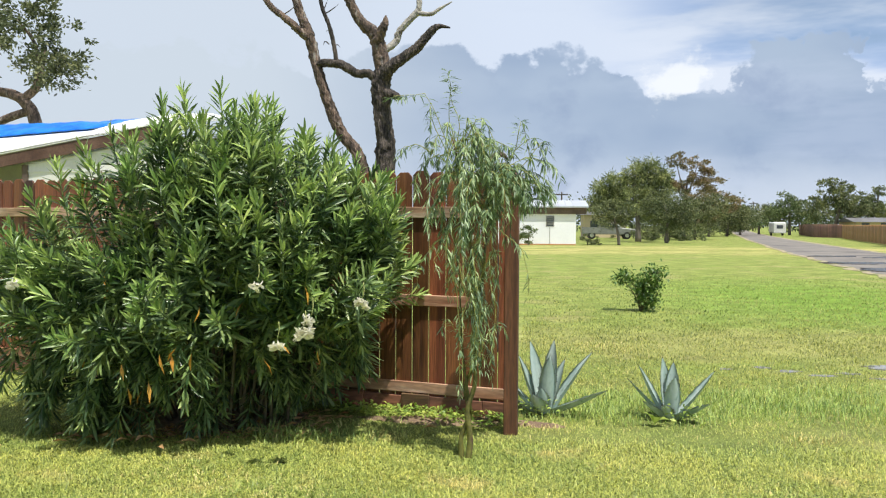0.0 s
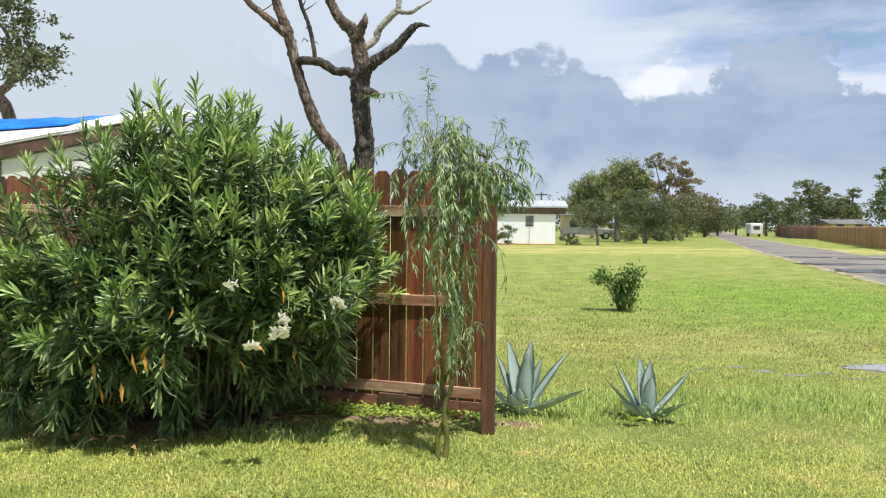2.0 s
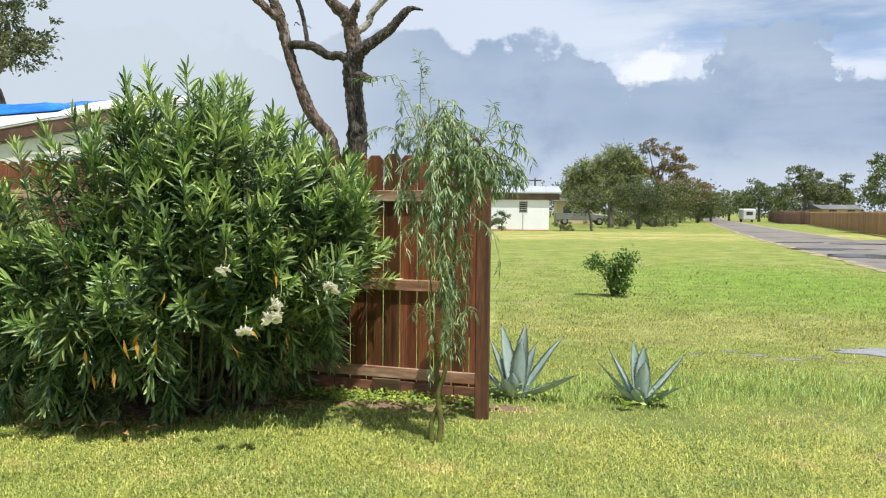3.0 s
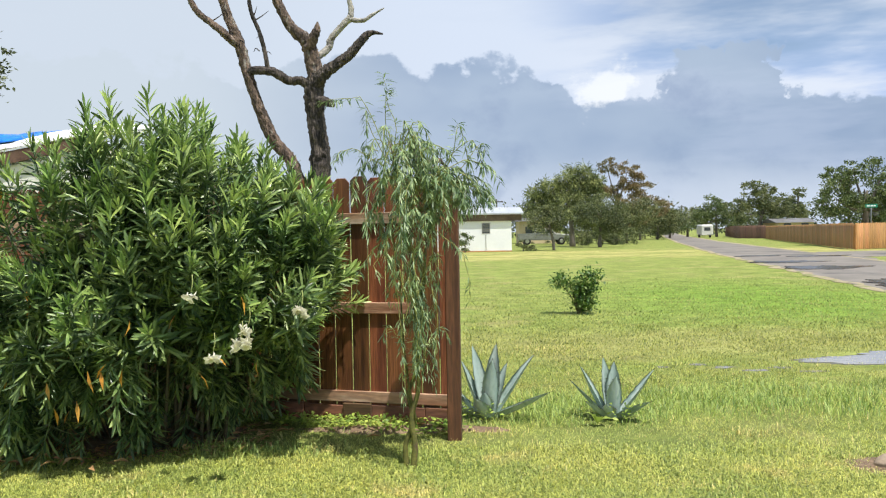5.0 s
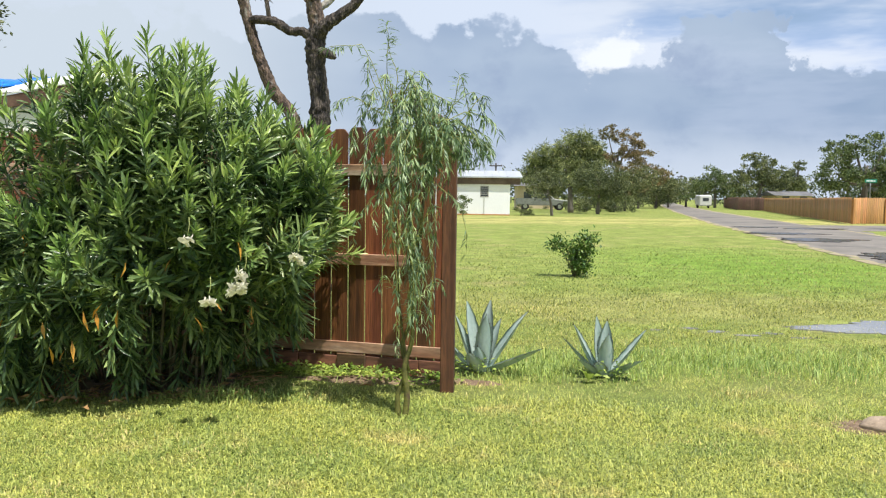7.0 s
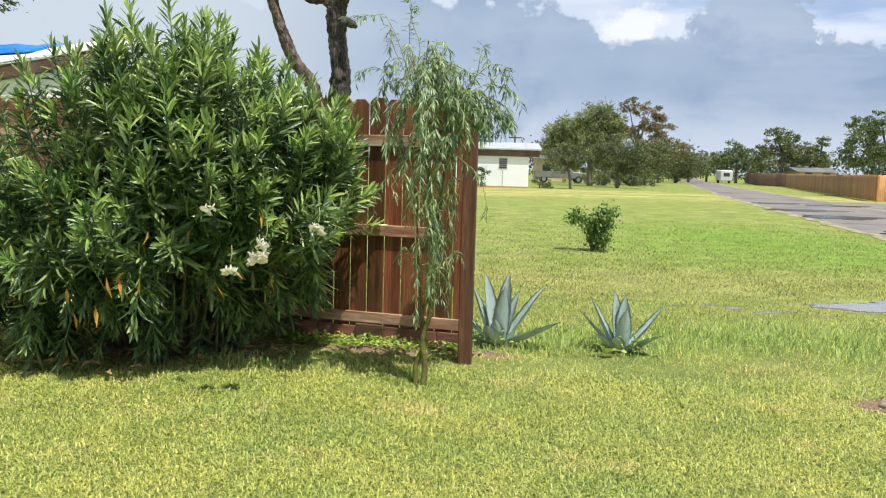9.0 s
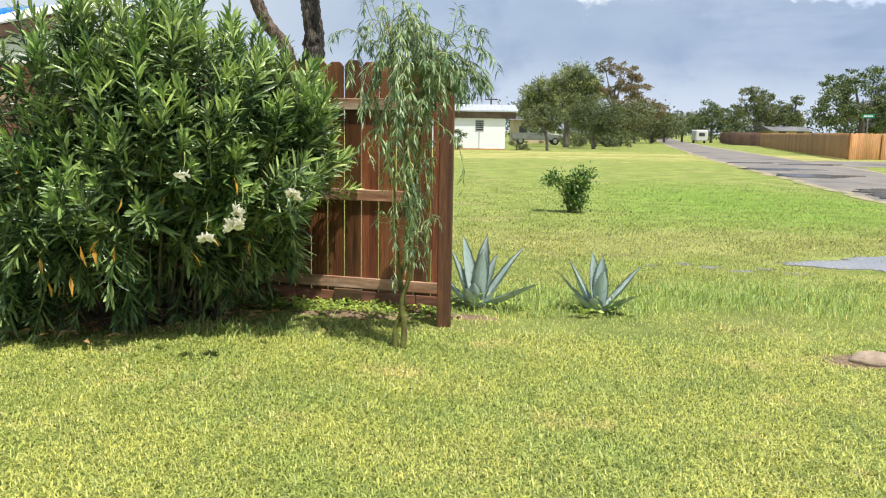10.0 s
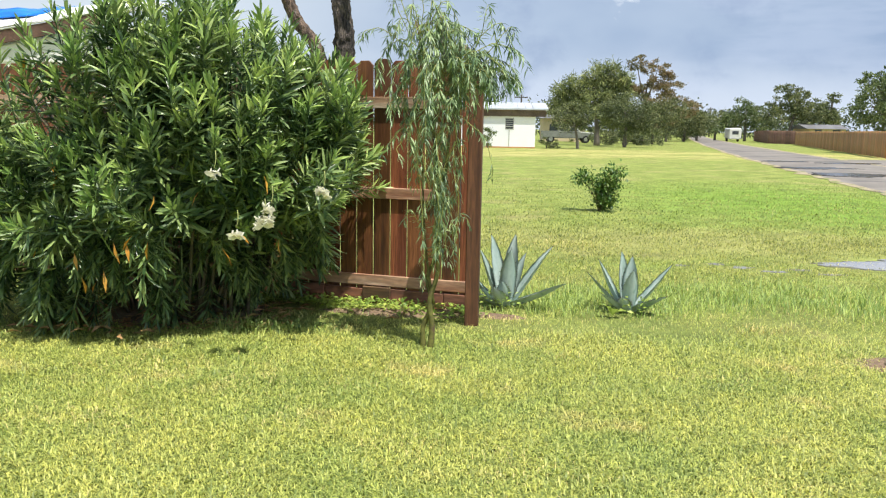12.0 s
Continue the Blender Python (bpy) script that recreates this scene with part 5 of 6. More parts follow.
def oleander():
    t = thing("oleander_bush", (-2.2, 5.75, 0), "large dense oleander bush with narrow leaves and white flowers", "bush")
    g = np.random.default_rng(11)
    va = [leafy_shoot(100 + i, 0.26 + 0.035 * (i % 6)) for i in range(12)]
    vh = [leafy_shoot(300 + i, 0.26 + 0.03 * i, True) for i in range(4)]
    ups, downs = [leaf_mesh("leafy_shoot", *v) for v in va], [leaf_mesh("leafy_shoot", *v) for v in vh]
    base = np.array(t.location)
    rad = np.array([1.50, 0.90, 1.22])

    def top(x):
        return np.interp(x, [-3.9, -3.5, -3.0, -2.7, -2.26, -1.7, -1.2, -0.78], [1.46, 1.54, 1.84, 2.16, 2.34, 2.21, 1.93, 1.46])

    def side(z):
        return np.interp(z, [0, 0.3, 0.55, 1.0, 1.45, 1.75, 2.0], [-1.80, -1.50, -1.18, -0.97, -0.90, -1.0, -1.22])

    def foot(x):
        return np.interp(x, [-3.3, -2.8, -2.2, -1.9, -1.5, -1.2], [5.22, 5.16, 5.48, 5.85, 6.15, 6.2])

    def front(x):
        return np.interp(x, [-3.6, -2.8, -1.9, -1.4, -1.0, -0.75], [5.05, 4.78, 4.62, 4.70, 5.02, 5.35])
    shell, inner = [], []
    while len(shell) < 760:
        d = unit(g.normal(0, 1, 3))
        if d[2] < -0.9 or (d[1] > 0.5 and g.uniform() < 0.5):
            continue
        r = 1.0 + 0.22 * noise.noise(Vector(d * 2.2) + Vector((3.1, 0, 0))) + 0.34 * noise.noise(Vector(d * 5.2))
        e = 2.3 if d[2] > 0 else 3.0
        q = d / (np.sum(np.abs(d) ** e) ** (1 / e))
        p = OC + q * rad * r * g.uniform(0.80, 1.03)
        low = p[2] < 0.70 + g.normal(0, 0.06)
        p[1] = max(p[1], foot(p[0]) - (1.0 if p[0] > -1.9 else 1.45) * p[2] + 0.05) if p[2] < 0.9 else p[1]
        p[1] = max(p[1], front(p[0]) + g.uniform(-0.06, 0.12))
        if p[2] < 0.10 or p[2] > top(p[0]) - 0.17 + g.normal(0, 0.028) or p[0] > side(p[2]) - 0.02 + g.normal(0, 0.03):
            continue
        if p[1] > 6.4 - 0.268 * (p[0] + 1.5) or (low and g.uniform() < 0.3):
            continue
        # thin towards the upper outer corner, where the fence shows through
        if p[0] < -2.65 and p[2] > 1.2 and g.uniform() < 0.66:
            continue
        shell.append((p, d, low))
    for k in range(20):
        p = np.array([g.uniform(-1.3, -0.98) + 0.18 * g.uniform() ** 3, g.uniform(5.3, 5.9), g.uniform(1.0, 1.72)])
        shell.append((p, unit(np.array([0.5, -0.4, 0.35])), False))
    while len(inner) < 360:
        d = unit(g.normal(0, 1, 3))
        p = OC + d * rad * g.uniform(0.35, 0.74)
        if p[2] < 0.06 or p[1] > 6.3 or p[2] > top(p[0]) - (0.45 if p[0] > -2.65 else 0.75) or p[0] > side(p[2]) - 0.15 or p[1] < foot(p[0]) - 1.4 * p[2] + 0.2:
            continue
        inner.append((p, d, p[2] < 0.75))

    def turn(v):
        q = Vector(v).normalized().to_track_quat("Z", "Y")
        return q.to_matrix().to_4x4() @ Matrix.Rotation(g.uniform(0, 6.28), 4, "Z")
    # the shoots on the lawn side come first: single parts
    shell.sort(key=lambda q: q[0][1])
    joined = []
    for i, (p, d, low) in enumerate(shell + inner):
        lift = np.array([0, 0, -1.0 if low else (1.0 if d[2] > 0.15 else 0.62)])
        v = d * (0.42 if d[2] > 0.15 else 0.62) + lift + g.normal(0, 0.17, 3)
        m = Matrix.Translation(Vector(p) - Vector(unit(v)) * 0.15) @ turn(v) @ Matrix.Scale(g.uniform(0.82, 1.12), 4)
        if i < 300:
            ob = part("leafy_shoot", (downs if low else ups)[i % (4 if low else 12)], None, t)
            ob.matrix_basis = Matrix.Translation(-Vector(base)) @ m
        else:
            V, T, young = (vh if low else va)[i % (4 if low else 12)]
            A = np.array(m)
            joined.append((V @ A[:3, :3].T + A[:3, 3] - base, T, young))
    V, T = join(*[(a, b) for a, b, c in joined])
    f = part("inner_foliage", leaf_mesh("inner_foliage", V, T, np.concatenate([c for a, b, c in joined])), None, t)
    tagged(f, kind="stuff")
    # canes from the root
    for k in range(26):
        a = g.uniform(0, 6.28)
        b = np.array([-2.2 + 0.55 * math.cos(a) * g.uniform(0.2, 1), 5.75 + 0.3 * math.sin(a) * g.uniform(0.2, 1), -0.05])
        e = OC + unit(np.array([math.cos(a), 0.7 * math.sin(a), g.uniform(0.0, 1.3)])) * rad * 0.8
        m = (b + e) / 2 + np.array([0, 0, 0.15])
        part("cane", tube([(*b, 0.014), (*m, 0.011), (*e, 0.005)], 5, 3), "twig", t)
    # hanging flower clusters
    for x, y, z, n in ((-0.985, 4.76, 1.009, 6), (-1.28, 4.51, 0.856, 12), (-1.245, 4.54, 0.93, 6), (-1.442, 4.51, 0.788, 7), (-1.57, 4.53, 1.126, 3), (-3.20, 4.66, 1.10, 4)):
        cl = part("flower_cluster", tube([(x, y + 0.03, z + 0.13, 0.003), (x + 0.008, y + 0.01, z + 0.08, 0.003), (x, y, z + 0.03, 0.002)], 5, 3), "flower_stalk", t, "drooping white flower cluster")
        for k in range(n):
            c = np.array([x, y, z]) + g.uniform(-1, 1, 3) * np.array([0.026, 0.018, 0.016]) * (0.7 + 0.09 * n)
            pd = unit(np.array([g.normal(0, 0.5), -0.6, -0.8]))
            a = np.arange(5) * 1.2566 + g.uniform(0, 1)
            s = unit(np.cross(pd, [0, 0, 1.0]))
            w = np.cross(s, pd)
            D = np.cos(a)[:, None] * s + np.sin(a)[:, None] * w + 0.45 * pd
            fl = leaves(np.tile(c, (5, 1)), D, 0.033, 0.034, 0.12, -0.2, np.tile(-pd, (5, 1)), 0.65)
            part("flower", join(fl, tube([(*(c - pd * 0.03), 0.002), (*c, 0.006)], 6, 1)), "petal", cl)
    # yellowed leaves caught in the front of the bush
    spots = [(-2.27, 0.68, 0.3, -0.9), (-2.21, 0.63, 0.5, 0.8), (-2.46, 0.34, 0.35, 0.9), (-2.51, 0.33, 0.05, 0.9), (-1.38, 1.10, 0.3, -0.9), (-1.30, 0.70, 0.1, -1.0), (-1.76, 1.0, -0.4, -0.8), (-2.35, 0.5, 0.2, -0.9)]
    for k in range(10):
        spots.append((g.uniform(-3.0, -1.4), g.uniform(0.35, 1.7), g.normal(0, 0.4), -0.9 if g.uniform() < 0.6 else 0.8))
    for x, z, dx, dz in spots:
        p = np.array([[x, 4.70 + 0.22 * abs(x + 2.2) + 0.25 * max(0.0, 0.5 - z) + 0.12 * max(0.0, z - 1.2), z]])
        part("yellow_leaf", leaves(p, np.array([[dx, -0.25, dz]]), g.uniform(0.10, 0.14), 0.026, 0.2, 0.1), "oleander_old", t, "yellowed leaf")


oleander()

# ---- young willow ----
def willow():
    t = thing("willow_sapling", (-0.36, 5.06, 0), "young weeping willow sapling with twisted stems and trailing leafy strands", "sapling")
    g = np.random.default_rng(5)
    part("stem", tube([(-0.388, 5.05, -0.04, 0.022), (-0.398, 5.06, 0.12, 0.017), (-0.345, 5.07, 0.28, 0.017), (-0.375, 5.08, 0.45, 0.015), (-0.315, 5.09, 0.62, 0.014), (-0.315, 5.1, 0.9, 0.013), (-0.345, 5.1, 1.3, 0.011), (-0.40, 5.1, 1.75, 0.008), (-0.47, 5.1, 2.06, 0.005)], 8, 5, 0.15, True, 25.0), "willow_bark", t, smooth=True)
    part("stem", tube([(-0.352, 5.03, -0.04, 0.023), (-0.338, 5.04, 0.14, 0.019), (-0.358, 5.05, 0.3, 0.017), (-0.308, 5.06, 0.5, 0.015), (-0.325, 5.06, 0.75, 0.012), (-0.27, 5.06, 1.1, 0.010), (-0.24, 5.06, 1.5, 0.008), (-0.2, 5.06, 1.9, 0.005)], 8, 5, 0.15, True, 25.0), "willow_bark", t, smooth=True)
    part("stem", tube([(-0.33, 5.06, 0.28, 0.010), (-0.37, 5.06, 0.5, 0.009), (-0.40, 5.05, 0.8, 0.007), (-0.42, 5.05, 1.2, 0.006), (-0.48, 5.05, 1.6, 0.004)], 6, 5, 0.15, True, 25.0), "willow_bark", t, smooth=True)

    def strand(pts, dens=95, size=1.0, start=0.15, bare=0.0):
        P = np.array(pts, float)
        q = np.linspace(0, len(P) - 1, 40)
        C = np.stack([np.interp(q, np.arange(len(P)), P[:, i]) for i in range(3)], 1)
        for _ in range(3):
            C[1:-1] = (C[:-2] + 2 * C[1:-1] + C[2:]) / 4
        C[3:] += np.cumsum(g.normal(0, 0.0028, (37, 3)), axis=0)
        seg = np.linalg.norm(np.diff(C, axis=0), axis=1).sum()
        n = max(4, int(seg * dens * (1 - bare)))
        u = np.sort(g.uniform(start, 1, n)) * 39
        B = np.stack([np.interp(u, np.arange(40), C[:, i]) for i in range(3)], 1)
        tang = np.stack([np.interp(u, np.arange(40), np.gradient(C[:, i])) for i in range(3)], 1)
        a = g.uniform(0, 6.28, n)
        D = unit(tang) * 0.5 + np.stack([np.cos(a), np.sin(a), np.full(n, -0.55)], 1) * g.uniform(0.4, 0.95, (n, 1))
        lv = leaves(B, D, g.uniform(0.05, 0.09, n) * size, g.uniform(0.008, 0.0125, n) * size, 0.2, 0.14)
        st = tube([(*c, 0.0024 * (1 - i / 11) + 0.0009) for i, c in enumerate(C[::4])], 4, 1, cap=False)
        s = part("strand", st, "willow_twig", t)
        part("leaves", lv, "willow_leaf", s)

    for k in range(66):
        a = g.uniform(0, 6.28)
        z0 = g.uniform(1.52, 2.04)
        f = (z0 - 1.45) / 0.55
        x0 = -0.26 - 0.13 * f + g.normal(0, 0.05)
        reach = 0.46 * math.sqrt(g.uniform(0.02, 1)) * (1.0 - 0.25 * f)
        dx, dy = math.cos(a) * reach, math.sin(a) * reach * 0.8
        z0 = max(z0, 1.76) if x0 + dx > -0.05 else z0
        rise = g.uniform(-0.03, 0.2)
        drop = g.uniform(0.10, 0.38) * (1.15 - 0.35 * f) * (0.5 if x0 + dx > -0.12 else 1.0)
        strand([(x0, 5.09, z0), (x0 + dx * 0.5, 5.09 + dy * 0.5, z0 + rise), (x0 + dx * 0.85, 5.09 + dy * 0.85, z0 + rise * 0.5 - 0.03),
                (x0 + dx, 5.09 + dy, z0 - drop * 0.5), (x0 + dx * 1.03 + g.normal(0, 0.02), 5.09 + dy * 1.03, z0 - drop)], 96)
    for k in range(24):
        a = g.uniform(0, 6.28)
        z0 = g.uniform(1.55, 1.98)
        x0 = g.normal(-0.13, 0.07)
        reach = 0.26 * math.sqrt(g.uniform(0.02, 1))
        dx, dy = math.cos(a) * reach, math.sin(a) * reach
        z0 = max(z0, 1.74) if x0 + dx > -0.05 else z0
        drop = g.uniform(0.08, 0.30) * (0.6 if x0 + dx > -0.05 else 1.0)
        strand([(x0 - 0.1, 5.09, z0 - 0.08), (x0 + dx * 0.5, 5.09 + dy * 0.5, z0 + 0.05), (x0 + dx, 5.09 + dy, z0), (x0 + dx * 1.1 + g.normal(0, 0.02), 5.09 + dy * 1.1, z0 - drop)], 115)
    for k in range(17):
        x, y = g.normal(-0.27, 0.055), 5.04 + g.normal(0, 0.09)
        z0, z1 = g.uniform(1.15, 1.45), g.uniform(0.42, 0.95)
        strand([(x - 0.05, y, z0), (x, y, (z0 + z1) / 2), (x + g.normal(0, 0.03), y, z1)], 75, 0.9, 0.0)
    for k in range(5):
        x, y = g.uniform(-0.58, -0.44), 5.04 + g.normal(0, 0.08)
        z0, z1 = g.uniform(1.35, 1.5), g.uniform(1.0, 1.2)
        strand([(x + 0.05, y, z0), (x, y, (z0 + z1) / 2), (x + g.normal(0, 0.03), y, z1)], 60, 0.9, 0.0)
    # leafy shoots up the stems
    for k in range(16):
        z = g.uniform(0.5, 1.3)
        x, y = -0.33 + g.normal(0, 0.03), 5.06 + g.normal(0, 0.03)
        dx = g.normal(0.03, 0.07)
        strand([(x, y, z), (x + dx * 0.6, y - 0.03, z + 0.12), (x + dx, y - 0.04, z + 0.16), (x + dx * 1.3, y - 0.05, z + 0.05)], 80, 0.85, 0.1)
    # wisps that stand out from the crown
    strand([(-0.46, 5.1, 1.95), (-0.50, 5.1, 2.2), (-0.49, 5.1, 2.36), (-0.52, 5.1, 2.49)], 70)
    strand([(-0.45, 5.1, 1.9), (-0.43, 5.1, 2.15), (-0.50, 5.1, 2.35), (-0.48, 5.1, 2.43)], 45)
    strand([(-0.48, 5.1, 1.95), (-0.58, 5.1, 2.2), (-0.66, 5.1, 2.35), (-0.78, 5.1, 2.33), (-0.88, 5.1, 2.33)], 60)
    strand([(-0.5, 5.1, 1.95), (-0.60, 5.1, 2.15), (-0.62, 5.1, 2.3), (-0.60, 5.1, 2.15), (-0.60, 5.1, 2.0)], 60)
    strand([(-0.2, 5.1, 1.8), (-0.06, 5.1, 2.0), (0.05, 5.1, 2.05), (0.10, 5.1, 1.92), (0.11, 5.1, 1.75)], 90)
    strand([(-0.2, 5.1, 1.75), (-0.06, 5.1, 1.95), (-0.02, 5.1, 2.18), (0.03, 5.1, 2.02), (0.08, 5.1, 1.85)], 75)
    strand([(-0.2, 5.1, 1.75), (0.02, 5.1, 1.9), (0.13, 5.1, 2.06), (0.16, 5.1, 1.95)], 70)
    strand([(-0.2, 5.1, 1.7), (0.0, 5.1, 1.85), (0.09, 5.1, 1.8), (0.12, 5.1, 1.72), (0.12, 5.1, 1.62)], 90)
    strand([(-0.2, 5.1, 1.5), (-0.08, 5.08, 1.42), (0.0, 5.08, 1.34), (0.05, 5.08, 1.18), (0.04, 5.08, 1.05)], 40)
    strand([(-0.4, 5.1, 1.5), (-0.55, 5.1, 1.4), (-0.66, 5.1, 1.3), (-0.71, 5.1, 1.12), (-0.70, 5.1, 1.02)], 45)
    strand([(-0.5, 5.1, 1.9), (-0.68, 5.1, 2.0), (-0.80, 5.1, 1.97), (-0.84, 5.1, 1.85)], 80)


willow()

# ---- agaves ----
def agave_leaf(base, az, tilt, length, width, curl):
    """A thick guttered agave leaf with a curved keel; arrays."""
    n, w = 12, 7
    V, T = [], []
    ca, sa = math.cos(az), math.sin(az)
    rad, z, ang = 0.0, 0.0, math.radians(tilt)
    for i in range(n + 1):
        u = i / n
        wd = 1.2 * width * (0.55 + 1.1 * u - 0.55 * u * u) * (1 - u ** 2.6) * 0.62 * (1 + 0.10 * (i % 2)) + 0.0015
        th = 0.026 * (1 - u) + 0.003
        cx, cz = rad, z
        nx, nz = -math.sin(ang), math.cos(ang)
        for k in range(w):
            s = -1 + 2 * k / (w - 1)
            up = 0.42 * wd * s * s
            V.append((cx + nx * up, s * wd, cz + nz * up))
        for k in range(w):
            s = -1 + 2 * k / (w - 1)
            up = 0.42 * wd * s * s - th * (1 - s * s)
            V.append((cx + nx * up, s * wd, cz + nz * up))
        ang += math.radians(curl) / n * (0.3 + 1.4 * u)
        ang -= math.radians(16) / n * max(0.0, u - 0.55) * 6     # tips bend outward
        rad += math.cos(ang) * length / n
        z += math.sin(ang) * length / n
    for i in range(n):
        for k in range(w - 1):
            a, b = i * 2 * w + k, (i + 1) * 2 * w + k
            T += [(a, a + 1, b + 1), (a, b + 1, b)]
            a, b = a + w, b + w
            T += [(a, b + 1, a + 1), (a, b, b + 1)]
        for k, d in ((0, 1), (w - 1, -1)):
            a, b = i * 2 * w + k, (i + 1) * 2 * w + k
            T += [(a, b, b + w), (a, b + w, a + w)] if d == 1 else [(a, b + w, b), (a, a + w, b + w)]
    V = np.array(V)
    out = np.stack([base[0] + V[:, 0] * ca - V[:, 1] * sa, base[1] + V[:, 0] * sa + V[:, 1] * ca, base[2] + V[:, 2]], 1)
    spine = [np.array(base) + np.array([(rad + k * math.cos(ang)) * ca, (rad + k * math.cos(ang)) * sa, z + k * math.sin(ang)]) for k in (-length / n - 0.006, 0.018 - length / n)]
    return (out, np.array(T)), spine, out


def agave(x, y, rows, label):
    t = thing("agave", (x, y, 0), label, "agave")
    for az, tilt, length, width, curl in rows:
        a = math.radians(az)
        b = (x + 0.04 * math.cos(a), y + 0.04 * math.sin(a), 0.02)
        arr, sp, V = agave_leaf(b, a, tilt, length * 0.93, width * 1.12, curl)
        lf = part("leaf", arr, "agave", t, smooth=True)
        part("spine", tube([(*sp[0], 0.0035), (*sp[1], 0.0006)], 5, 1), "agave_spine", lf)
        teeth = []
        for i in range(3, 12):
            for k in (0, 6):
                p, q = V[i * 14 + k], V[i * 14 + 3]
                o = unit(p - q)
                teeth.append(tube([(*(p - o * 0.002), 0.003), (*(p + o * 0.010), 0.0005)], 4, 1))
        tagged(part("teeth", join(*teeth), "agave_spine", lf), kind="stuff")
    return t


agave(0.165, 6.33, [(176, 32, 0.40, 0.055, 40), (160, 62, 0.50, 0.080, 14), (125, 70, 0.60, 0.085, 8), (60, 78, 0.60, 0.095, 6), (18, 52, 0.62, 0.080, 4), (-20, 18, 0.54, 0.085, 20), (-118, 30, 0.26, 0.10, 40), (195, 16, 0.30, 0.05, 30), (255, 60, 0.24, 0.08, 20), (-75, 78, 0.50, 0.095, 8), (40, 66, 0.46, 0.08, 6)],
      "blue-grey agave rosette with stiff pointed leaves by the fence post")
agave(1.13, 6.28, [(176, 40, 0.42, 0.032, 14), (160, 56, 0.46, 0.070, 16), (110, 76, 0.48, 0.068, 8), (70, 80, 0.44, 0.085, 4), (12, 42, 0.50, 0.062, 18), (-32, 20, 0.32, 0.085, 20), (-115, 34, 0.18, 0.07, 30), (-85, 74, 0.36, 0.085, 8), (205, 26, 0.26, 0.06, 20)],
      "smaller blue-grey agave rosette in tall grass")

# ---- citrus shrub ----
def shrub():
    t = thing("shrub", (1.96, 14.28, 0), "small round green citrus shrub alone on the lawn", "shrub")
    g = np.random.default_rng(9)
    x, y = 1.96, 14.28
    tips = [(-0.34, 0.0, 0.58), (-0.24, 0.06, 0.66), (-0.14, 0.0, 0.55), (0.08, 0.0, 0.60), (0.20, 0.05, 0.72), (0.33, -0.05, 0.70), (0.28, -0.1, 0.54), (0.16, 0.1, 0.42), (0.20, -0.08, 0.28), (0.05, 0.1, 0.45), (0.13, -0.06, 0.16), (0.10, 0.0, 0.32), (0.02, -0.04, 0.38), (0.20, 0.02, 0.48), (0.04, 0.05, 0.22), (0.22, 0.0, 0.18)]
    for a, b, c in tips:
        part("branch", tube([(x + 0.03, y, -0.03, 0.012), (x + a * 0.4 + 0.03, y + b * 0.4, c * 0.55, 0.008), (x + a, y + b, c, 0.003)], 5, 3), "twig", t)
        n = 105
        P = np.array([x + a, y + b, c - 0.04]) + g.normal(0, 1, (n, 3)) * np.array([0.07, 0.075, 0.065])
        D = g.normal(0, 1, (n, 3)) + np.array([a, b, 0.5])
        tagged(part("foliage", leaves(P, D, g.uniform(0.06, 0.09, n), g.uniform(0.034, 0.046, n), 0.2, 0.12), "citrus", t), kind="stuff")


shrub()

# ---- stone, soil and litter ----
def stone(x, y, sx_, sy_, sz_, seed):
    bm = bmesh.new()
    bmesh.ops.create_icosphere(bm, subdivisions=4, radius=1.0)
    for v in bm.verts:
        k = 1 + 0.16 * noise.noise(v.co * 1.3 + Vector((seed, 0, 0))) + 0.05 * noise.noise(v.co * 5)
        v.co = Vector((v.co.x * sx_ * k, v.co.y * sy_ * k, v.co.z * sz_ * k))
        v.co += Vector((x, y, sz_ * 0.45))
    return tagged(part("stone", bm, "rock", smooth=True), "flat rounded tan stone set in bare soil", "stone")


stone(2.62, 4.92, 0.14, 0.10, 0.055, 2.0)


def soil_patch(x, y, rx, ry, seed, label):
    bm = bmesh.new()
    c = bm.verts.new((x, y, 0.012))
    rings = []
    for f, z in ((0.5, 0.012), (1.0, -0.016)):
        ring = []
        for k in range(40):
            a = 6.2832 * k / 40
            r = f * (1 + 0.35 * noise.noise(Vector((math.cos(a) * 2 + seed, math.sin(a) * 2, seed))))
            ring.append(bm.verts.new((x + rx * r * math.cos(a), y + ry * r * math.sin(a), z + 0.006 * noise.noise(Vector((a * 3, seed, f))))))
        rings.append(ring)
    for k in range(40):
        j = (k + 1) % 40
        bm.faces.new((c, rings[0][k], rings[0][j]))
        bm.faces.new((rings[0][k], rings[1][k], rings[1][j], rings[0][j]))
    return tagged(part("soil", bm, "dirt", smooth=True), label, "soil", kind="structure")


soil_patch(2.58, 4.96, 0.33, 0.23, 1.0, "bare brown soil round the stone")
soil_patch(-2.5, 5.78, 0.95, 0.5, 3.0, "shaded bare soil with leaf litter under the oleander")
soil_patch(-0.55, 6.02, 0.75, 0.16, 5.0, "damp bare soil along the fence foot")
soil_patch(0.12, 5.95, 0.22, 0.06, 7.0, "bare soil beside the end post")


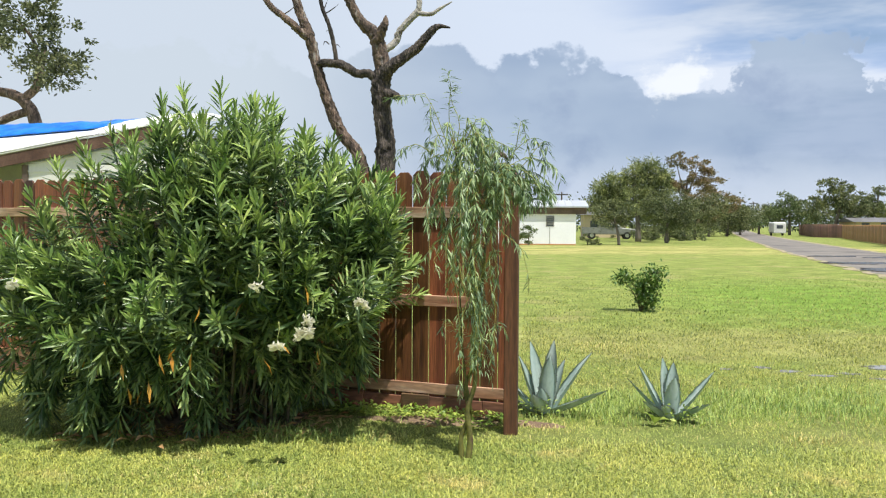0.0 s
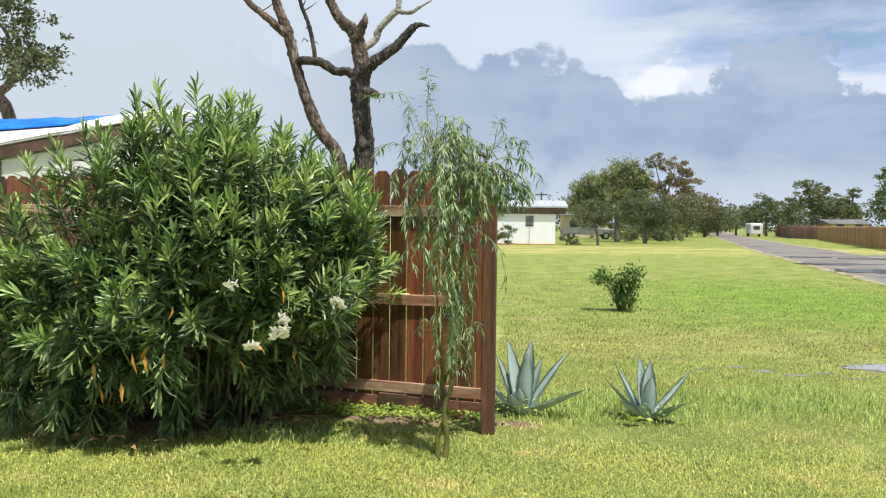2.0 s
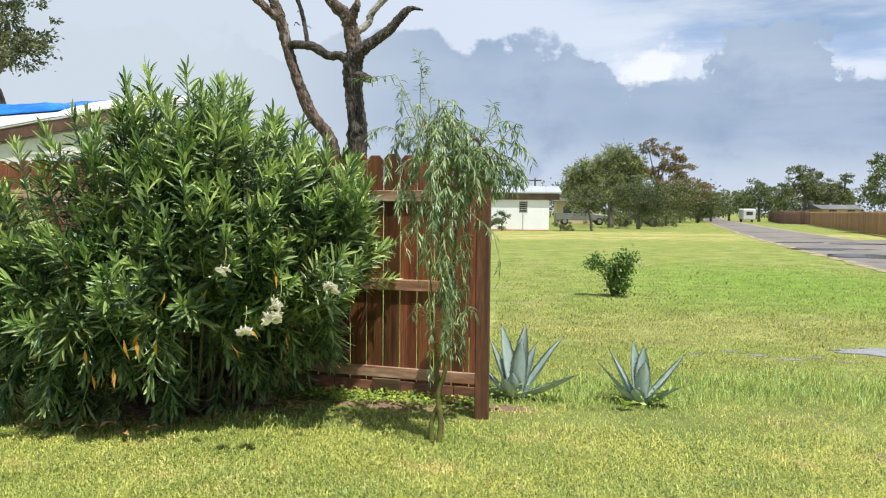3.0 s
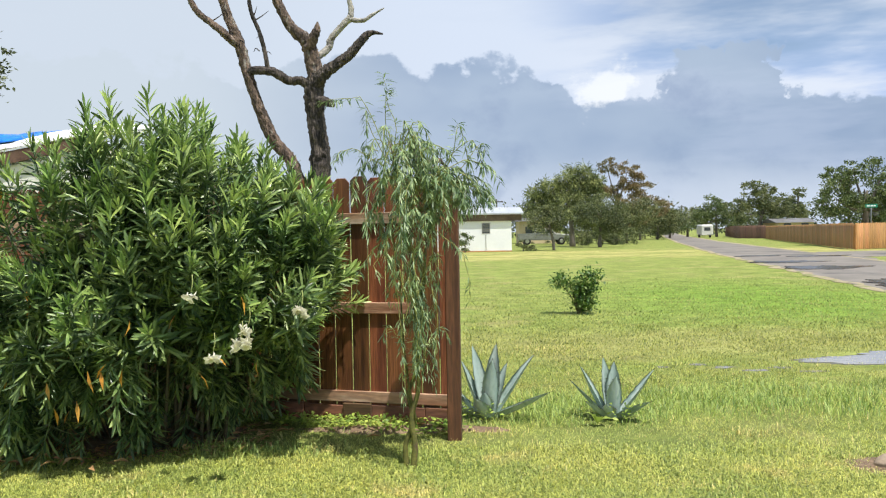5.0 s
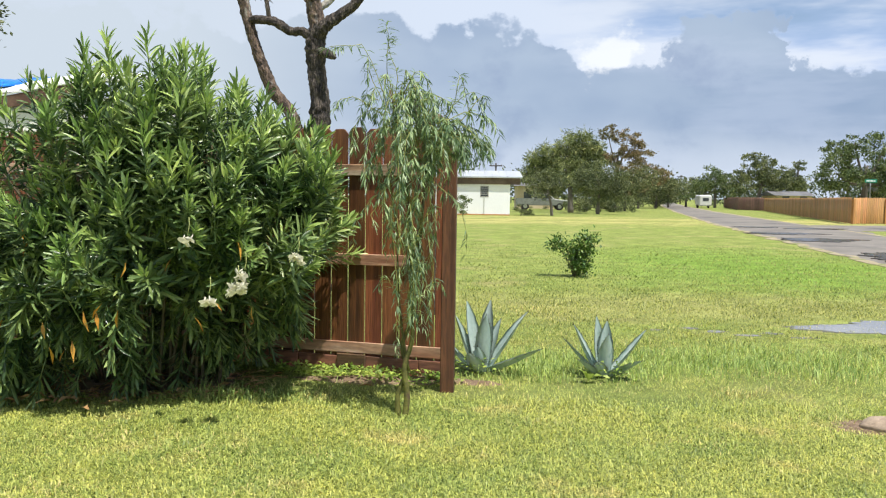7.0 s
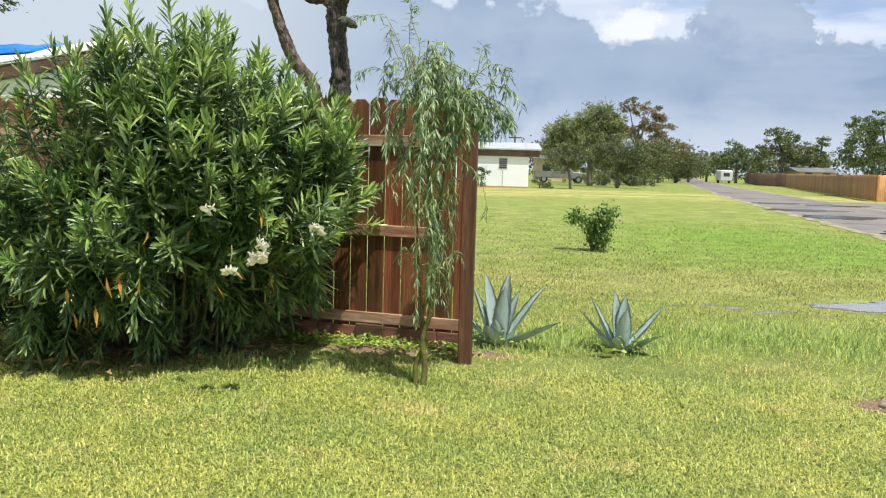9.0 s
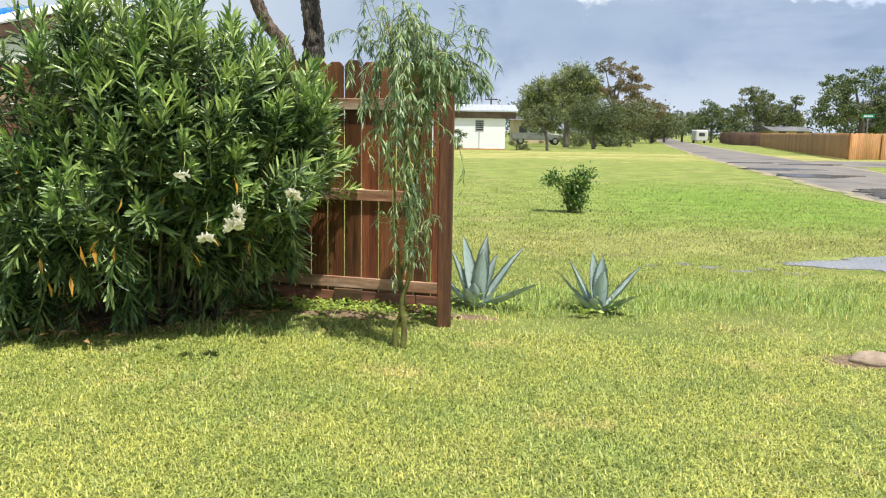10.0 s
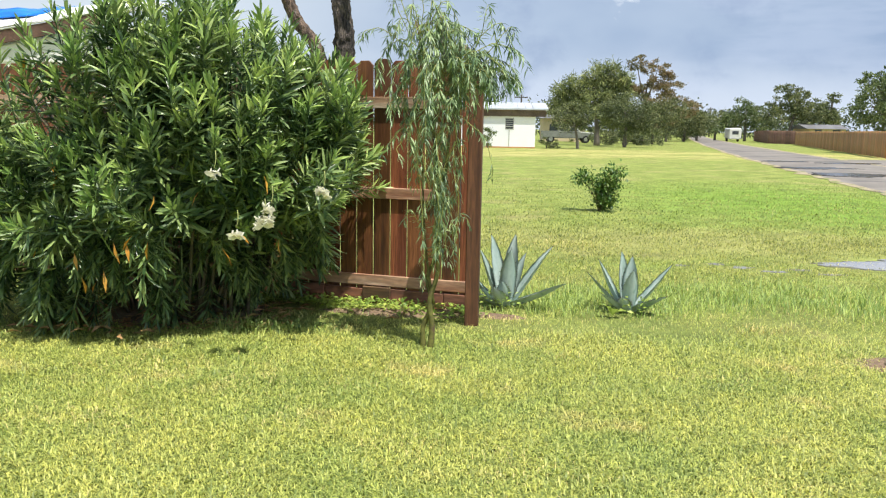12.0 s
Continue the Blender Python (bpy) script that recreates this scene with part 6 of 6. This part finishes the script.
def fallen_leaves():
    g = np.random.default_rng(3)
    spots = [(-0.72, 5.55, 0.115), (-2.55, 4.93, 0.13), (-2.35, 4.86, 0.12), (-2.95, 5.02, 0.12), (-3.1, 4.88, 0.11), (-2.75, 5.05, 0.12), (-2.15, 5.0, 0.12), (-1.7, 5.5, 0.10), (-2.62, 5.0, 0.13), (-1.4, 5.75, 0.1), (-2.45, 5.02, 0.12), (-2.85, 5.0, 0.1)]
    for x, y, l in spots:
        a = g.uniform(0, 6.28) if l < 0.14 else 0.3
        D = np.array([[math.cos(a), 0.4 * math.sin(a), 0.12]])
        tagged(part("fallen_leaf", leaves(np.array([[x, y, 0.05]]), D, l * 1.1, 0.036, 0.35, 0.15), "litter"), "curled yellow-brown fallen leaf on the grass", "leaf", "fallen leaves")
    n = 500
    P = np.stack([g.uniform(-3.2, -1.35, n), g.uniform(5.05, 6.1, n), g.uniform(0.0, 0.03, n)], 1)
    P = P[P[:, 1] > 5.1 + 0.35 * np.maximum(0, P[:, 0] + 2.4)]
    D = g.normal(0, 1, P.shape) * np.array([1, 1, 0.12])
    tagged(part("leaf_litter", leaves(P, D, 0.1, 0.02, 0.3, 0.1), "litter"), "brown leaf litter under the oleander", "litter", kind="stuff")


fallen_leaves()


def weeds():
    g = np.random.default_rng(8)
    low = []
    for i in range(60):
        x = -1.75 + 1.65 * i / 59 + g.normal(0, 0.04)
        y = 6.10 - 0.268 * (x + 0.1) - g.uniform(0.06, 0.36)
        k = 16
        P = np.array([x, y, 0.01]) + g.normal(0, 1, (k, 3)) * np.array([0.05, 0.035, 0.0]) + np.array([0, 0, 1]) * g.uniform(0.005, 0.04, (k, 1))
        D = g.normal(0, 1, (k, 3)) * np.array([1, 1, 0.3]) + np.array([0, -0.2, 0.3])
        low.append(leaves(P, D, g.uniform(0.03, 0.055, k), g.uniform(0.02, 0.034, k), 0.15, 0.15, None, 0.55))
    tagged(part("weeds", join(*low), "weed"), "bright green low weeds along the fence foot", "weeds", kind="stuff")
    low = []
    for cx, cy, k in ((0.12, 6.2, 40), (1.22, 6.12, 46)):
        P = np.array([cx, cy, 0.01]) + g.normal(0, 1, (k, 3)) * np.array([0.12, 0.05, 0.0]) + np.array([0, 0, 1]) * g.uniform(0.01, 0.12, (k, 1))
        D = g.normal(0, 1, (k, 3)) * np.array([1, 1, 0.3]) + np.array([0, -0.2, 0.4])
        low.append(leaves(P, D, g.uniform(0.03, 0.06, k), g.uniform(0.016, 0.028, k), 0.15, 0.15, None, 0.55))
    tagged(part("weeds", join(*low), "weed"), "leafy green weeds growing round the agaves", "weeds", kind="stuff")
    t = thing("broadleaf_weed", (0.98, 6.08, 0), "broad-leaved pale green weed beside the small agave", "weed")
    for d, l in (((-0.3, -0.2, 0.55), 0.16), ((0.35, -0.3, 0.4), 0.13), ((0.0, -0.5, 0.6), 0.14)):
        part("leaf", leaves(np.array([[0.98, 6.08, 0.0]]), np.array([d]), l, 0.075, 0.12, 0.3, None, 0.6), "weed", t)


weeds()

# ---- grass ----
def bare(X, Y):
    """Where the lawn is thin: puddles, soil, under the bush, the road."""
    d = np.ones(len(X))
    for cx, cy, rx, ry, sd in PUDDLES:
        q = ((X - cx) / (rx * 1.05)) ** 2 + ((Y - cy + 0.10) / (ry * 1.15 + 0.08)) ** 2
        d *= np.clip((q - 0.6) * 1.0, 0.16 if rx > 1 else 0.8, 1)
    for cx, cy, rx, ry in ((2.56, 4.97, 0.27, 0.19), (-2.5, 5.85, 0.9, 0.36), (-0.55, 6.02, 0.7, 0.10), (0.12, 5.95, 0.18, 0.04)):
        q = ((X - cx) / rx) ** 2 + ((Y - cy) / ry) ** 2
        d *= np.clip((q - 0.5) * 1.3, 0.42 if cx > 1 else 0.08, 1)
    edge = np.interp(Y, [p[1] for p in ROAD_L], [p[0] for p in ROAD_L]) - 0.45
    d *= X < edge + 0.6 * np.abs(np.sin(X * 37.1 + Y * 91.7)) ** 3 * np.abs(np.sin(Y * 1.9))
    d *= Y < 6.12 - 0.268 * (X + 0.1) + 1000 * (X > -0.06)
    return d


def blades(n, y0, y1, spread, h, w, lean, name, material, label, seed, keep=None, bend=True):
    g = np.random.default_rng(seed)
    Y = g.uniform(y0, y1, n)
    X = g.uniform(-1, 1, n) * spread
    soft = np.clip((spread - np.abs(X)) / (0.25 * spread), 0, 1) * np.clip((Y - y0) / (0.2 * (y1 - y0)), 0, 1) * np.clip((y1 - Y) / (0.22 * (y1 - y0)), 0, 1)
    jit = g.uniform(-0.02, 0.02, (n, 2))
    clump = np.round((np.stack([X, Y], 1) + jit) / 0.045) * 0.045
    X, Y = X * 0.6 + clump[:, 0] * 0.4, Y * 0.6 + clump[:, 1] * 0.4
    p = bare(X, Y) * soft
    if keep is not None:
        p *= keep(X, Y)
    k = g.uniform(0, 1, n) < p
    X, Y = X[k], Y[k]
    n = len(X)
    a = g.uniform(0, 6.2832, n)
    hh = h * g.uniform(0.5, 1.35, n) * (0.85 + 0.3 * np.sin(X * 5.1 + 1.3 * np.sin(Y * 3.7)) * np.sin(Y * 4.3))
    le = g.uniform(0.35, 1.0, n) * lean
    dx, dy = np.cos(a) * le, np.sin(a) * le
    sx_, sy_ = -np.sin(a) * w / 2 * g.uniform(0.7, 1.3, n), np.cos(a) * w / 2
    z0 = np.full(n, -0.02)
    b0 = np.stack([X - sx_, Y - sy_, z0], 1)
    b1 = np.stack([X + sx_, Y + sy_, z0], 1)
    tip = np.stack([X + dx * hh, Y + dy * hh, hh * np.sqrt(np.maximum(0.10, 1 - 0.42 * le ** 2)) - 0.012], 1)
    if bend:
        m = np.stack([X + dx * hh * 0.42, Y + dy * hh * 0.42, hh * np.maximum(0.2, 0.66 - 0.24 * le)], 1)
        s = np.stack([sx_, sy_, np.zeros(n)], 1) * 0.8
        V = np.stack([b0, b1, m + s, m - s, tip], 1).reshape(-1, 3)
        T = (np.array([(0, 1, 2), (0, 2, 3), (3, 2, 4)])[None] + 5 * np.arange(n)[:, None, None]).reshape(-1, 3)
    else:
        V = np.stack([b0, b1, tip], 1).reshape(-1, 3)
        T = np.arange(3 * n).reshape(-1, 3)
    tagged(part(name, (V, T), material), label, "grass", kind="stuff")


def dry(X, Y):
    v = np.zeros(len(X))
    for cx, cy, r in ((-0.32, 4.55, 0.22), (1.22, 3.12, 0.16), (-0.9, 3.65, 0.22), (1.97, 5.75, 0.2), (1.0, 10.0, 0.5), (-1.7, 4.3, 0.3), (0.5, 4.9, 0.18), (0.16, 5.88, 0.16), (2.2, 3.6, 0.3), (0.2, 3.2, 0.25), (-1.35, 4.15, 0.28), (-0.75, 4.2, 0.2), (-2.1, 4.4, 0.35), (-1.9, 3.6, 0.3), (1.3, 4.6, 0.25), (2.6, 4.3, 0.3), (-0.3, 3.4, 0.2), (2.5, 4.92, 0.42)):
        v = np.maximum(v, np.exp(-((X - cx) ** 2 + ((Y - cy) * 1.5) ** 2) / r ** 2))
    return 0.03 + 0.75 * v ** 1.2


def tuft_zone(X, Y):
    v = np.exp(-(((X - 0.5) / 0.9) ** 2 + ((Y - 6.55) / 0.45) ** 2)) + np.exp(-(((X - 2.6) / 1.3) ** 2 + ((Y - 6.9) / 0.55) ** 2))
    v += 0.9 * np.exp(-(((X + 1.55) / 0.45) ** 2 + ((Y - 5.42) / 0.16) ** 2))
    return np.clip(v, 0, 1) * (Y > 6.0 - 0.9 * (X < -0.4))


blades(320000, 2.2, 5.6, 4.0, 0.040, 0.0060, 2.2, "lawn_grass", "blade", "short mown green lawn grass", 61)
blades(270000, 4.4, 8.8, 5.8, 0.037, 0.0062, 2.2, "lawn_grass", "blade", "short mown green lawn grass round the fence", 66, None, False)
blades(240000, 6.6, 14.0, 8.5, 0.036, 0.0095, 1.3, "lawn_grass", "mid_blade", "short green lawn grass farther out", 62, lambda X, Y: np.clip((14.0 - Y) / 4, 0, 1), False)
blades(150000, 9.0, 27.0, 13.0, 0.042, 0.018, 1.3, "lawn_grass", "far_blade", "rough green grass of the open lot", 63, lambda X, Y: np.clip((27 - Y) / 14, 0, 1), False)
blades(200000, 1.5, 11.0, 5.0, 0.04, 0.005, 1.4, "dry_grass", "straw", "dry straw-coloured grass patches", 64, dry)
blades(80000, 4.4, 8.2, 4.5, 0.082, 0.0055, 1.15, "tall_grass", "tall_blade", "taller uncut grass round the agaves and fence", 65, tuft_zone)
